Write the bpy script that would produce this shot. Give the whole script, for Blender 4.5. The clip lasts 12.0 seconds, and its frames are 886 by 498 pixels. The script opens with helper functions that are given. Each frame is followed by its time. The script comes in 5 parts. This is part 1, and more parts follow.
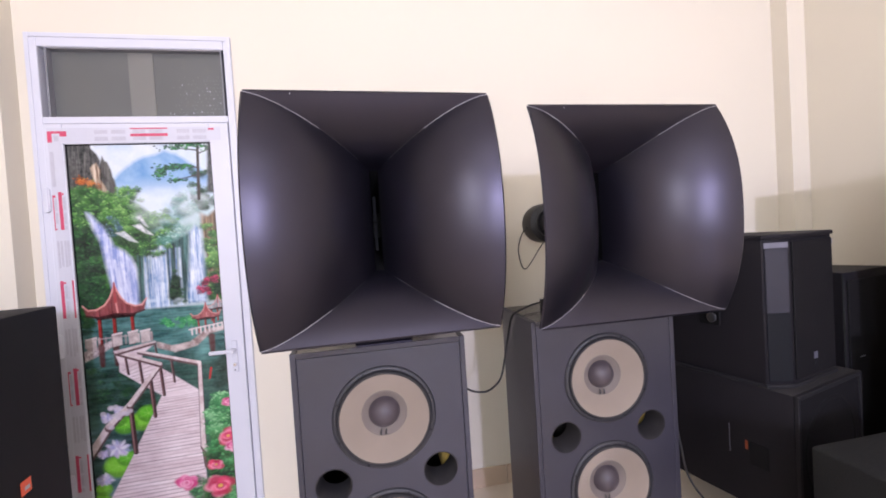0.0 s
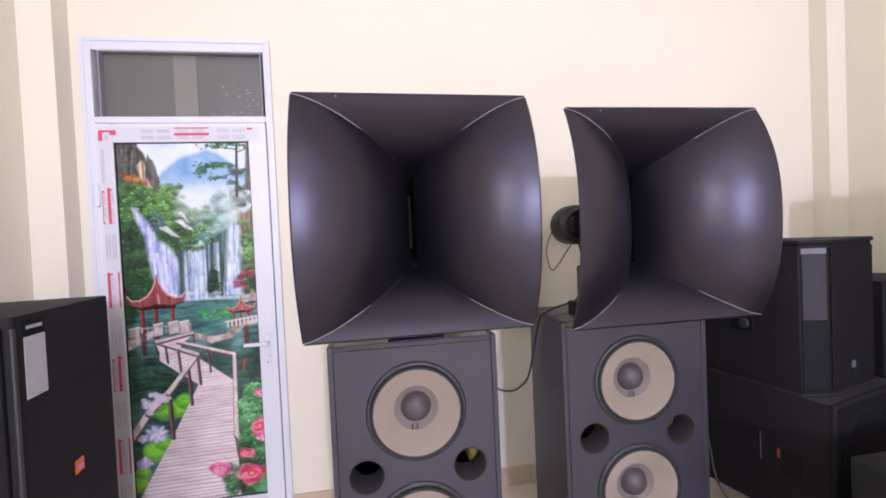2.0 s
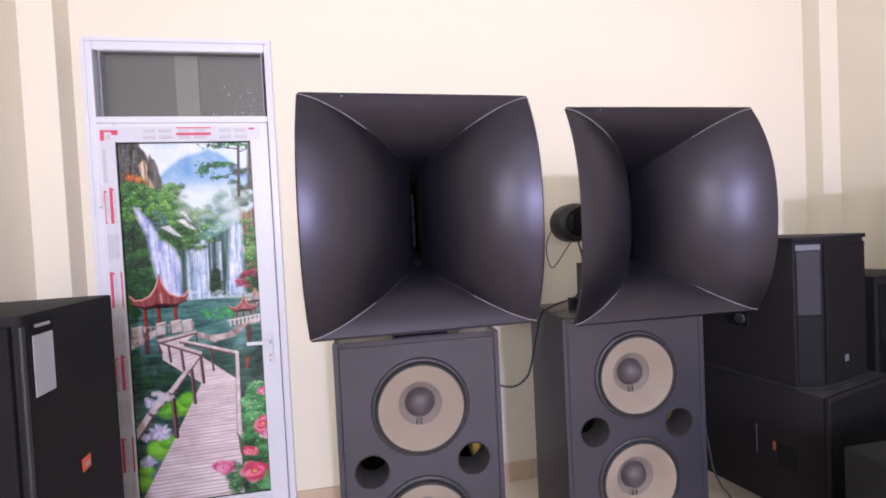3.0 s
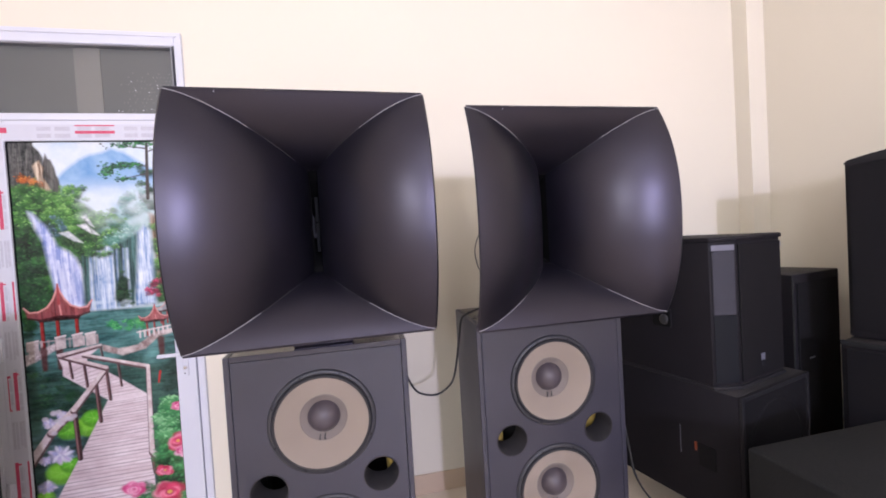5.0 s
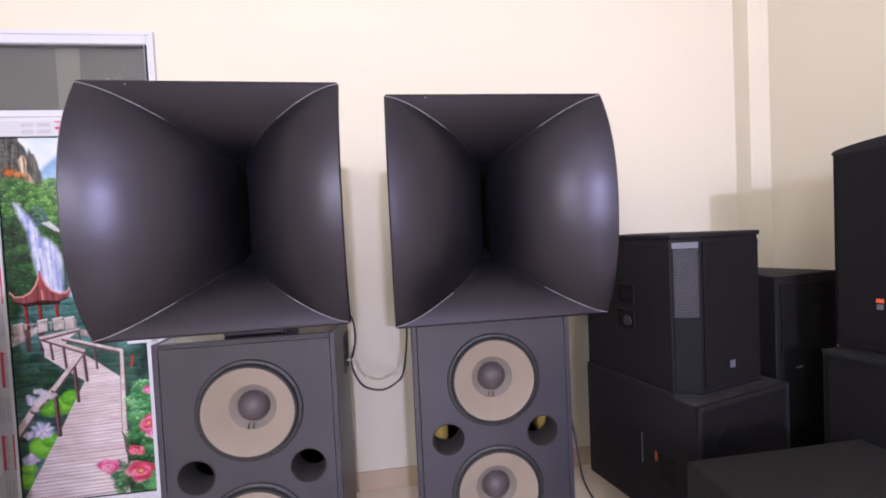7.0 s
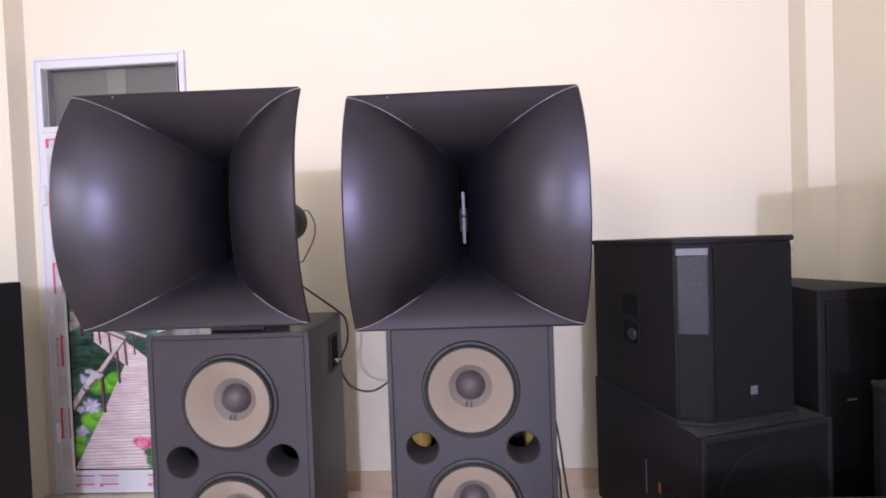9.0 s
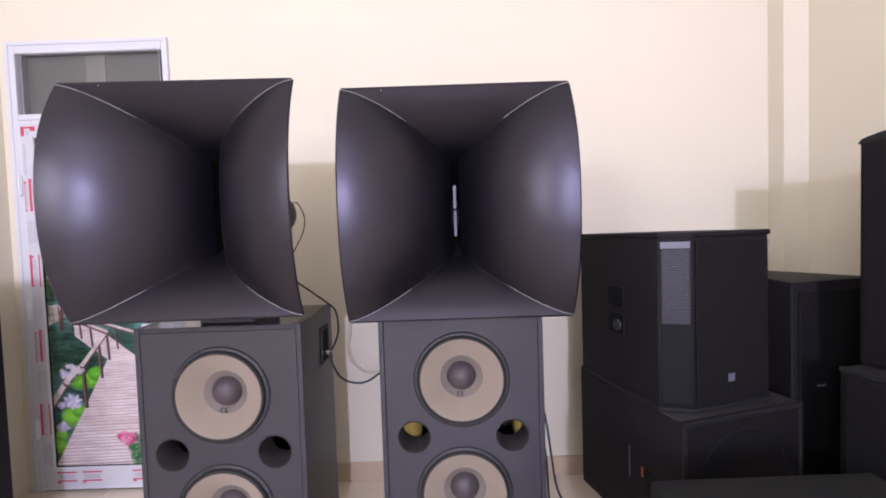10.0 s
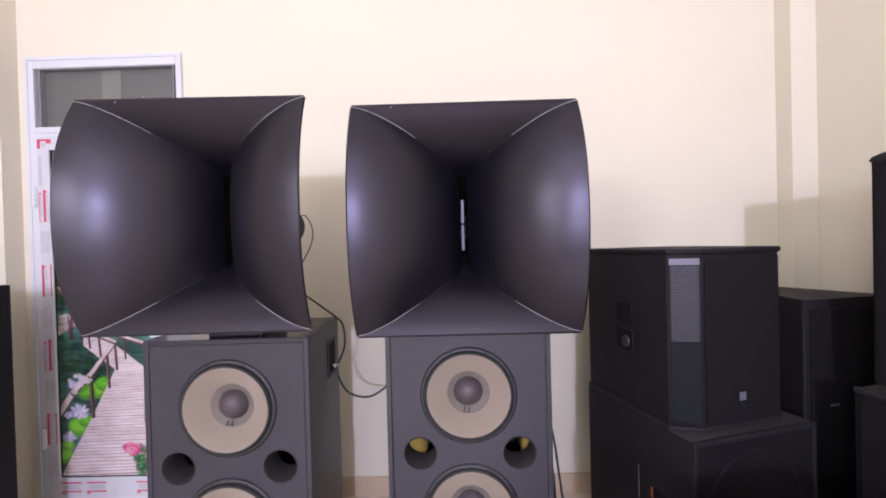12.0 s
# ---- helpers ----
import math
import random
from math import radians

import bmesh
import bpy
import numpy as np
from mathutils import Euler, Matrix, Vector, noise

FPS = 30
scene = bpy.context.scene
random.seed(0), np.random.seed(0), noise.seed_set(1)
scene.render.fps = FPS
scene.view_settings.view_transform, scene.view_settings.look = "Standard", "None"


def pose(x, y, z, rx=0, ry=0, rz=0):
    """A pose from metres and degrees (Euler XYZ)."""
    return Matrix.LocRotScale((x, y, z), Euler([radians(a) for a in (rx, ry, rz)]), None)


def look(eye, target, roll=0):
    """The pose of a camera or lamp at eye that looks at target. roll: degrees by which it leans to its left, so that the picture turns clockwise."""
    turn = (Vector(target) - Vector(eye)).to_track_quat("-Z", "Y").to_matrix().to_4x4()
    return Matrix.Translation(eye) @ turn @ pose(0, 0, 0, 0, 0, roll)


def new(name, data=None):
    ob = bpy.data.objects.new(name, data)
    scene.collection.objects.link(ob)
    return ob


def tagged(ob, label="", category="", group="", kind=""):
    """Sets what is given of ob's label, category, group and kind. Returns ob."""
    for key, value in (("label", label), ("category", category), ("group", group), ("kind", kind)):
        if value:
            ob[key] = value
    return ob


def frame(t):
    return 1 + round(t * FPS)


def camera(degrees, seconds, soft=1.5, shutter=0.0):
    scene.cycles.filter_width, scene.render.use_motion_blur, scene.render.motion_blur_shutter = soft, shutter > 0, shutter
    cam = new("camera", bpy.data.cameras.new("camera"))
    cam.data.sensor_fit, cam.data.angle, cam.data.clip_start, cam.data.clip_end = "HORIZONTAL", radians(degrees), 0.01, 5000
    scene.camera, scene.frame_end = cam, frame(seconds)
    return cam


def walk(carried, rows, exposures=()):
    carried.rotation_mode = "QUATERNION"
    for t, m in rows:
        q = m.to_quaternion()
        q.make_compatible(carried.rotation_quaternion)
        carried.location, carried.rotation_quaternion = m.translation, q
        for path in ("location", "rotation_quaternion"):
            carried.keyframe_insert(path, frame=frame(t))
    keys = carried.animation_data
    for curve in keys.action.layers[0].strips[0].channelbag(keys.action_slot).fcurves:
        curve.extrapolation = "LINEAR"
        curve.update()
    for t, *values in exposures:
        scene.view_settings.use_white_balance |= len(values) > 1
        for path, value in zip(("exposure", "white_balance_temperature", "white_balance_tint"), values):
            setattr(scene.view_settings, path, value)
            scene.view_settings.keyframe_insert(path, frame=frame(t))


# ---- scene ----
cam = camera(96.0, 12.0, soft=1.8)
PATH = [
    (0, (0.125, 0.126, 1.408), (0.482, 2.093, 1.358), -3.6),
    (0.5, (0.11, 0.123, 1.409), (0.464, 2.091, 1.363), -3.3),
    (1, (0.09, 0.123, 1.407), (0.419, 2.095, 1.36), -2.9),
    (1.5, (0.075, 0.118, 1.405), (0.374, 2.095, 1.36), -2.7),
    (2, (0.058, 0.108, 1.407), (0.336, 2.088, 1.364), -2.6),
    (2.5, (0.034, 0.094, 1.401), (0.305, 2.076, 1.359), -2.5),
    (2.7, (0.025, 0.09, 1.403), (0.302, 2.07, 1.357), -2.6),
    (4.5, (0.198, 0.098, 1.398), (0.601, 2.056, 1.356), -3.4),
    (5, (0.3, 0.109, 1.401), (0.701, 2.068, 1.351), -3.4),
    (5.5, (0.354, 0.091, 1.383), (0.706, 2.059, 1.325), -3.3),
    (6, (0.442, 0.047, 1.392), (0.74, 2.022, 1.293), -3.0),
    (6.5, (0.566, 0.053, 1.389), (0.863, 2.029, 1.308), -3.0),
    (7, (0.661, 0.083, 1.372), (0.899, 2.068, 1.312), -2.7),
    (7.2, (0.694, 0.09, 1.365), (0.871, 2.081, 1.307), -2.6),
    (9, (0.985, 0.113, 1.361), (0.904, 2.111, 1.324), -2.1),
    (9.5, (0.97, 0.107, 1.366), (0.944, 2.106, 1.297), -1.8),
    (10, (0.958, 0.094, 1.358), (0.954, 2.093, 1.288), -1.9),
    (10.5, (0.967, 0.102, 1.354), (0.968, 2.101, 1.291), -2.0),
    (11, (0.978, 0.112, 1.364), (0.979, 2.112, 1.303), -2.0),
    (11.5, (0.971, 0.107, 1.371), (0.962, 2.107, 1.329), -1.9),
    (12, (0.948, 0.091, 1.377), (0.921, 2.09, 1.356), -1.5),
]
walk(cam, [(t, look(eye, target, roll)) for t, eye, target, roll in PATH])

# ---- world and lamps ----
world = bpy.data.worlds.new("room_world")
scene.world = world
world.use_nodes = True
world.node_tree.nodes["Background"].inputs[0].default_value = (0.75, 0.85, 1.0, 1)
world.node_tree.nodes["Background"].inputs[1].default_value = 0.1


def area_lamp(name, eye, target, sx, sy, watts, colour):
    lamp = bpy.data.lights.new(name, "AREA")
    lamp.shape, lamp.size, lamp.size_y, lamp.energy, lamp.color = "RECTANGLE", sx, sy, watts, colour
    ob = new(name, lamp)
    ob.matrix_world = look(eye, target)
    return ob


# lamps high on the end wall and the side wall behind the camera, then two added fill lights
area_lamp("end_wall_lamp", (1.03, -5.0, 2.38), (0.8, 2.2, 1.2), 0.22, 0.16, 150, (0.972, 0.945, 1.45))
area_lamp("side_wall_lamp", (-1.45, -2.6, 2.32), (1.9, 2.0, 1.3), 1.3, 0.45, 100, (0.935, 0.96, 1.06))
# soft fill from above, added; no such lamp is known
area_lamp("overhead_fill", (0.65, -2.5, 3.80), (0.65, -2.5, 0), 2.6, 1.4, 32, (0.935, 0.96, 1.06))
# broad fill from the front, added to brighten the gaps; no known source
area_lamp("front_fill", (0.65, -5.28, 1.75), (0.65, 2.2, 1.4), 2.0, 1.05, 76, (0.935, 0.96, 1.06))


# ---- materials ----
def lin(r, g, b):
    return tuple(((c / 255 + 0.055) / 1.055) ** 2.4 if c > 10 else c / 3294.6 for c in (r, g, b)) + (1,)


def surface(name, base, rough=0.6, metal=0.0, vary=0.12, scale=6.0, grain=120.0, bump=0.05, grit=0.0, coat=0.0, spread=0.0, top_tone=0.0):
    """Two scales of noise on colour and roughness, fine noise as relief."""
    m = bpy.data.materials.new(name)
    m.use_nodes = True
    nt = m.node_tree
    b = nt.nodes["Principled BSDF"]
    b.inputs["Metallic"].default_value = metal
    b.inputs["Coat Weight"].default_value = coat
    tc = nt.nodes.new("ShaderNodeTexCoord")
    big = nt.nodes.new("ShaderNodeTexNoise")
    big.inputs["Scale"].default_value, big.inputs["Detail"].default_value = scale, 5
    fine = nt.nodes.new("ShaderNodeTexNoise")
    fine.inputs["Scale"].default_value, fine.inputs["Detail"].default_value = grain, 3
    for n in (big, fine):
        nt.links.new(tc.outputs["Object"], n.inputs["Vector"])
    ramp = nt.nodes.new("ShaderNodeMix")
    ramp.data_type = "RGBA"
    ramp.inputs[6].default_value = tuple(c * (1 - vary) for c in base[:3]) + (1,)
    ramp.inputs[7].default_value = tuple(min(1, c * (1 + vary)) for c in base[:3]) + (1,)
    nt.links.new(big.outputs["Fac"], ramp.inputs[0])
    col = ramp.outputs[2]
    if grit:
        spk = nt.nodes.new("ShaderNodeMix")
        spk.data_type, spk.blend_type = "RGBA", "MULTIPLY"
        spk.inputs[0].default_value = grit
        nt.links.new(col, spk.inputs[6])
        nt.links.new(fine.outputs["Fac"], spk.inputs[7])
        col = spk.outputs[2]
    if spread:
        info = nt.nodes.new("ShaderNodeObjectInfo")
        hsv = nt.nodes.new("ShaderNodeHueSaturation")
        mr = nt.nodes.new("ShaderNodeMapRange")
        mr.inputs[3].default_value, mr.inputs[4].default_value = 1 - spread, 1 + spread
        nt.links.new(info.outputs["Random"], mr.inputs[0])
        nt.links.new(mr.outputs[0], hsv.inputs["Value"])
        nt.links.new(col, hsv.inputs["Color"])
        col = hsv.outputs[0]
    if top_tone:        # paler, in patches, on faces that look up
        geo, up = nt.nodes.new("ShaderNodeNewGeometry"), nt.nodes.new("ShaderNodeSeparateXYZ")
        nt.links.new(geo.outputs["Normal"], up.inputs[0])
        upturned = nt.nodes.new("ShaderNodeMapRange")
        upturned.inputs[1].default_value, upturned.inputs[2].default_value, upturned.inputs[4].default_value = 0.55, 0.95, 0.85
        nt.links.new(up.outputs["Z"], upturned.inputs[0])
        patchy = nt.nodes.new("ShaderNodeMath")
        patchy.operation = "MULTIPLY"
        nt.links.new(upturned.outputs[0], patchy.inputs[0])
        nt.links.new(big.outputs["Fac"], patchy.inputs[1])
        top_tint = nt.nodes.new("ShaderNodeMix")
        top_tint.data_type = "RGBA"
        nt.links.new(patchy.outputs[0], top_tint.inputs[0])
        nt.links.new(col, top_tint.inputs[6])
        top_tint.inputs[7].default_value = (top_tone, top_tone * 0.95, top_tone * 0.94, 1)
        col = top_tint.outputs[2]
    nt.links.new(col, b.inputs["Base Color"])
    rr = nt.nodes.new("ShaderNodeMapRange")
    rr.inputs[3].default_value, rr.inputs[4].default_value = max(0.03, rough - 0.07), min(1, rough + 0.07)
    nt.links.new(big.outputs["Fac"], rr.inputs[0])
    nt.links.new(rr.outputs[0], b.inputs["Roughness"])
    if bump:
        bp = nt.nodes.new("ShaderNodeBump")
        bp.inputs["Strength"].default_value, bp.inputs["Distance"].default_value = bump, 0.002
        nt.links.new(fine.outputs["Fac"], bp.inputs["Height"])
        nt.links.new(bp.outputs[0], b.inputs["Normal"])
    return m


def weave(name, base, rough, dot, pitch):
    """Woven or pierced cloth: a fine check of dots on a plain ground."""
    m = surface(name, base, rough, vary=0.2, grain=300, bump=0.1)
    nt = m.node_tree
    b = nt.nodes["Principled BSDF"]
    tc = nt.nodes.new("ShaderNodeTexCoord")
    vor = nt.nodes.new("ShaderNodeTexVoronoi")
    vor.voronoi_dimensions = "2D"
    vor.inputs["Scale"].default_value, vor.inputs["Randomness"].default_value = 1 / pitch, 0.0
    split, flat = nt.nodes.new("ShaderNodeSeparateXYZ"), nt.nodes.new("ShaderNodeCombineXYZ")
    nt.links.new(tc.outputs["Object"], split.inputs[0])
    nt.links.new(split.outputs["X"], flat.inputs["X"])
    nt.links.new(split.outputs["Z"], flat.inputs["Y"])
    nt.links.new(flat.outputs[0], vor.inputs["Vector"])
    mix = nt.nodes.new("ShaderNodeMix")
    mix.data_type = "RGBA"
    src = b.inputs["Base Color"].links[0].from_socket
    step = nt.nodes.new("ShaderNodeMapRange")
    step.inputs[1].default_value, step.inputs[2].default_value = 0.3, 0.4
    nt.links.new(vor.outputs["Distance"], step.inputs[0])
    nt.links.new(step.outputs[0], mix.inputs[0])
    mix.inputs[6].default_value = dot
    nt.links.new(src, mix.inputs[7])
    nt.links.new(mix.outputs[2], b.inputs["Base Color"])
    return m


WALL = surface("cream_wall_paint", (0.732, 0.678, 0.56, 1), 0.75, vary=0.03, scale=1.6, grain=90, bump=0.08)
CEIL = surface("white_ceiling_paint", (0.82, 0.80, 0.76, 1), 0.8, vary=0.03, scale=2)
TILE = surface("beige_floor_tile", (0.72, 0.63, 0.51, 1), 0.25, vary=0.10, scale=5, grain=60, bump=0.02, spread=0.04)
GROUT = surface("grout", (0.35, 0.31, 0.26, 1), 0.9)
SKIRT = surface("tan_skirting_tile", (0.52, 0.40, 0.29, 1), 0.35, vary=0.08, scale=9, grain=70, bump=0.02, spread=0.05)
PVC = surface("white_upvc", (0.65, 0.655, 0.715, 1), 0.35, vary=0.03, scale=4, bump=0.01)
# grey for the frame's reveal: the shade in the recess is in the colour
PVC_REVEAL = surface("shaded_upvc", (0.22, 0.22, 0.24, 1), 0.6)
GASKET = surface("black_gasket", (0.008, 0.008, 0.009, 1), 0.7)
GASKET.node_tree.nodes["Principled BSDF"].inputs["Specular IOR Level"].default_value = 0.12
PANE = surface("grey_obscured_glass", (0.124, 0.128, 0.122, 1), 0.32, vary=0.08, scale=3, grain=500, bump=0.02)
PANE_STRIP = surface("pale_film_strip", (0.19, 0.187, 0.172, 1), 0.4, vary=0.06, scale=8)
# relief in the glass; its pale colour imitates sparkle
STUD = surface("sparkle_tinted_relief", (0.30, 0.295, 0.29, 1), 0.2, vary=0.4, scale=60, bump=0)
CHROME = surface("chrome", (0.7, 0.7, 0.72, 1), 0.2, 1.0, vary=0.05, bump=0)
FILM = surface("clear_protective_film", (0.59, 0.59, 0.65, 1), 0.3, vary=0.05, scale=20, bump=0.1, grain=60)
INK_RED = surface("red_print", (0.58, 0.07, 0.14, 1), 0.45, vary=0.12, scale=40, bump=0)
INK_GREY = surface("grey_print", (0.50, 0.49, 0.55, 1), 0.5, vary=0.15, scale=60, bump=0)

SLATE = surface("slate_grey_cabinet_paint", (0.0275, 0.0267, 0.0390, 1), 0.40, vary=0.26, scale=4.0, grain=160, bump=0.10)
SLATE_TOP = surface("slate_grey_laminate", (0.0275, 0.0267, 0.0390, 1), 0.2, vary=0.2, scale=4.0, grain=160, bump=0.02)
HORN = surface("satin_black_horn", (0.0032, 0.0030, 0.0054, 1), 0.365, vary=0.2, scale=9, grain=200, bump=0.11)
HORN.node_tree.nodes["Principled BSDF"].inputs["Specular IOR Level"].default_value = 0.62
HORN.node_tree.nodes["Principled BSDF"].inputs["Specular Tint"].default_value = (0.86, 0.80, 1.0, 1)
SEAM = surface("dull_seam_edge", (0.06, 0.057, 0.063, 1), 0.45, vary=0.45, scale=14, grain=90, bump=0.1)
SEAM_PALE = surface("pale_seam_edge", (0.26, 0.25, 0.27, 1), 0.4, vary=0.5, scale=18, grain=90, bump=0.1)
DRIVER = surface("black_driver_casting", (0.0095, 0.009, 0.0105, 1), 0.5, vary=0.2, scale=8)
CONE = surface("tan_paper_cone", (0.25, 0.205, 0.168, 1), 0.75, vary=0.08, scale=9, grain=220, bump=0.15)
CONE_NECK = surface("brown_cone_neck", (0.15, 0.125, 0.112, 1), 0.7, vary=0.10, scale=14, grain=220, bump=0.1)
DOME = surface("dark_dust_cap", (0.060, 0.048, 0.056, 1), 0.5, vary=0.10, scale=10, grain=300, bump=0.05)
SURROUND = surface("black_cloth_surround", (0.014, 0.0135, 0.016, 1), 0.75, vary=0.2, scale=10)
BASKET = surface("black_basket_rim", (0.020, 0.020, 0.025, 1), 0.5, vary=0.2, scale=12)
WOOL = surface("yellow_glass_wool", (0.36, 0.25, 0.055, 1), 0.95, vary=0.55, scale=30, grain=300, bump=0.6)
TUBE_BLACK = surface("port_lining", (0.03, 0.028, 0.030, 1), 0.7, vary=0.2)
CABLE = surface("black_cable", (0.02, 0.02, 0.021, 1), 0.5, vary=0.1)
CARPET = surface("black_texture_paint", (0.0140, 0.0124, 0.0170, 1), 0.70, vary=0.3, scale=5, grain=330, bump=0.5, grit=0.8, top_tone=0.055)
CARPET_GREY = surface("charcoal_carpet", (0.0290, 0.0300, 0.0310, 1), 0.9, vary=0.3, scale=7, grain=300, bump=0.8, grit=0.95)
GRILLE = weave("black_grille_cloth", (0.0085, 0.0077, 0.0102, 1), 0.8, (0.002, 0.002, 0.0022, 1), 0.006)
# near black for hollows: the shade inside them is in the colour
RECESS_SHADE = surface("painted_recess_shade", (0.0022, 0.002, 0.0024, 1), 0.9, vary=0.1)
GRIP = surface("grip_black_plastic", (0.02, 0.02, 0.023, 1), 0.42, vary=0.2, scale=20)
PERF = surface("grey_painted_steel", (0.036, 0.036, 0.052, 1), 0.5, vary=0.15, scale=8)
# steel darkened by the lower corner strip's shade; also on one badge
GRILLE_GREY = weave("strip_shade_steel", (0.0078, 0.0070, 0.0102, 1), 0.75, (0.005, 0.009, 0.011, 1), 0.0078)
BADGE = surface("grey_badge", (0.12, 0.12, 0.155, 1), 0.4, vary=0.1, scale=20)
ORANGE = surface("orange_badge_plate", (0.75, 0.10, 0.035, 1), 0.45, vary=0.15, scale=60)
# darker copy of the badge orange, with the lower box's shade in it
ORANGE_SHADED = surface("shaded_orange_badge_plate", (0.26, 0.055, 0.02, 1), 0.5, vary=0.3, scale=60)
PAPER = surface("white_paper_label", (0.42, 0.42, 0.475, 1), 0.6, vary=0.06, scale=30)
EDGE_TRIM = surface("scuffed_black_edge", (0.013, 0.0125, 0.015, 1), 0.68, vary=0.35, scale=8, grain=200, bump=0.2)


for rough_black in (CARPET, CARPET_GREY, GRILLE, GRILLE_GREY, EDGE_TRIM, TUBE_BLACK, RECESS_SHADE):
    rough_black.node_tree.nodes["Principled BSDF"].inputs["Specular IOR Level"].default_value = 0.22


# ---- building helpers ----
def mesh_of(name, bm, *mats):
    me = bpy.data.meshes.new(name)
    bm.normal_update()
    bm.to_mesh(me)
    bm.free()
    for m in mats:
        me.materials.append(m)
    return me


def smooth_by(me, deg=35):
    me.polygons.foreach_set("use_smooth", [True] * len(me.polygons))
    me.set_sharp_from_angle(angle=radians(deg))


def part(name, bm, material, parent=None, label="", smooth=0):
    ob = new(name, mesh_of(name, bm, *(material if isinstance(material, (list, tuple)) else (material,))))
    if smooth:
        smooth_by(ob.data, smooth)
    if parent is not None:
        ob.parent = parent
    if label:
        ob["label"] = label
    return ob


def base(name, m, label, category, group="", kind=""):
    ob = new(name)
    ob.matrix_world = m
    ob.empty_display_size = 0.05
    return tagged(ob, label, category, group, kind)


def box(x0, x1, y0, y1, z0, z1, bevel=0.0, bm=None, seg=2):
    bm2 = bmesh.new()
    bmesh.ops.create_cube(bm2, size=1)
    for v in bm2.verts:
        v.co = Vector(((x0 + x1) / 2 + v.co.x * (x1 - x0), (y0 + y1) / 2 + v.co.y * (y1 - y0), (z0 + z1) / 2 + v.co.z * (z1 - z0)))
    if bevel:
        bmesh.ops.bevel(bm2, geom=bm2.edges[:], offset=bevel, segments=seg, affect="EDGES", profile=0.5)
    if bm is None:
        return bm2
    me = bpy.data.meshes.new("tmp")
    bm2.to_mesh(me)
    bm2.free()
    bm.from_mesh(me)
    bpy.data.meshes.remove(me)
    return bm


def prism(outline, z0, z1, bevel=0.0, seg=2):
    """An upright prism over a plan outline."""
    bm = bmesh.new()
    low = [bm.verts.new((x, y, z0)) for x, y in outline]
    top = [bm.verts.new((x, y, z1)) for x, y in outline]
    n = len(outline)
    bm.faces.new(low[::-1]), bm.faces.new(top)
    for i in range(n):
        bm.faces.new((low[i], low[(i + 1) % n], top[(i + 1) % n], top[i]))
    bmesh.ops.recalc_face_normals(bm, faces=bm.faces[:])
    if bevel:
        bmesh.ops.bevel(bm, geom=bm.edges[:], offset=bevel, segments=seg, affect="EDGES", profile=0.5)
    return bm


def lathe(profile, seg=48, centre=(0, 0, 0)):
    """Turned about the y axis; profile as (radius, y)."""
    bm = bmesh.new()
    cx, cy, cz = centre
    rings = []
    for r, y in profile:
        if r < 1e-5:
            rings.append([bm.verts.new((cx, cy + y, cz))])
        else:
            rings.append([bm.verts.new((cx + r * math.cos(2 * math.pi * k / seg), cy + y, cz + r * math.sin(2 * math.pi * k / seg))) for k in range(seg)])
    for a, b in zip(rings, rings[1:]):
        for k in range(seg):
            j = (k + 1) % seg
            if len(a) == 1:
                bm.faces.new((a[0], b[k], b[j]))
            elif len(b) == 1:
                bm.faces.new((a[k], b[0], a[j]))
            else:
                bm.faces.new((a[k], b[k], b[j], a[j]))
    bmesh.ops.recalc_face_normals(bm, faces=bm.faces[:])
    return bm


def tube(points, r, seg=8, smooth_steps=8):
    """A round cord through the points, by a Catmull-Rom line."""
    ps = [Vector(p) for p in points]
    line = []
    for i in range(len(ps) - 1):
        a, b, c, d = ps[max(i - 1, 0)], ps[i], ps[i + 1], ps[min(i + 2, len(ps) - 1)]
        for k in range(smooth_steps):
            t = k / smooth_steps
            line.append(0.5 * ((2 * b) + (c - a) * t + (2 * a - 5 * b + 4 * c - d) * t * t + (3 * b - a - 3 * c + d) * t ** 3))
    line.append(ps[-1])
    bm = bmesh.new()
    rings = []
    up = Vector((0.3, 0.2, 1)).normalized()
    for i, p in enumerate(line):
        way = (line[min(i + 1, len(line) - 1)] - line[max(i - 1, 0)]).normalized()
        s = way.cross(up)
        if s.length < 0.1:
            s = way.cross(Vector((1, 0, 0)))
        s.normalize()
        w = s.cross(way)
        rings.append([bm.verts.new(p + r * (math.cos(2 * math.pi * k / seg) * s + math.sin(2 * math.pi * k / seg) * w)) for k in range(seg)])
    for a, b in zip(rings, rings[1:]):
        for k in range(seg):
            bm.faces.new((a[k], a[(k + 1) % seg], b[(k + 1) % seg], b[k]))
    bm.faces.new(rings[0][::-1]), bm.faces.new(rings[-1])
    bmesh.ops.recalc_face_normals(bm, faces=bm.faces[:])
    return bm


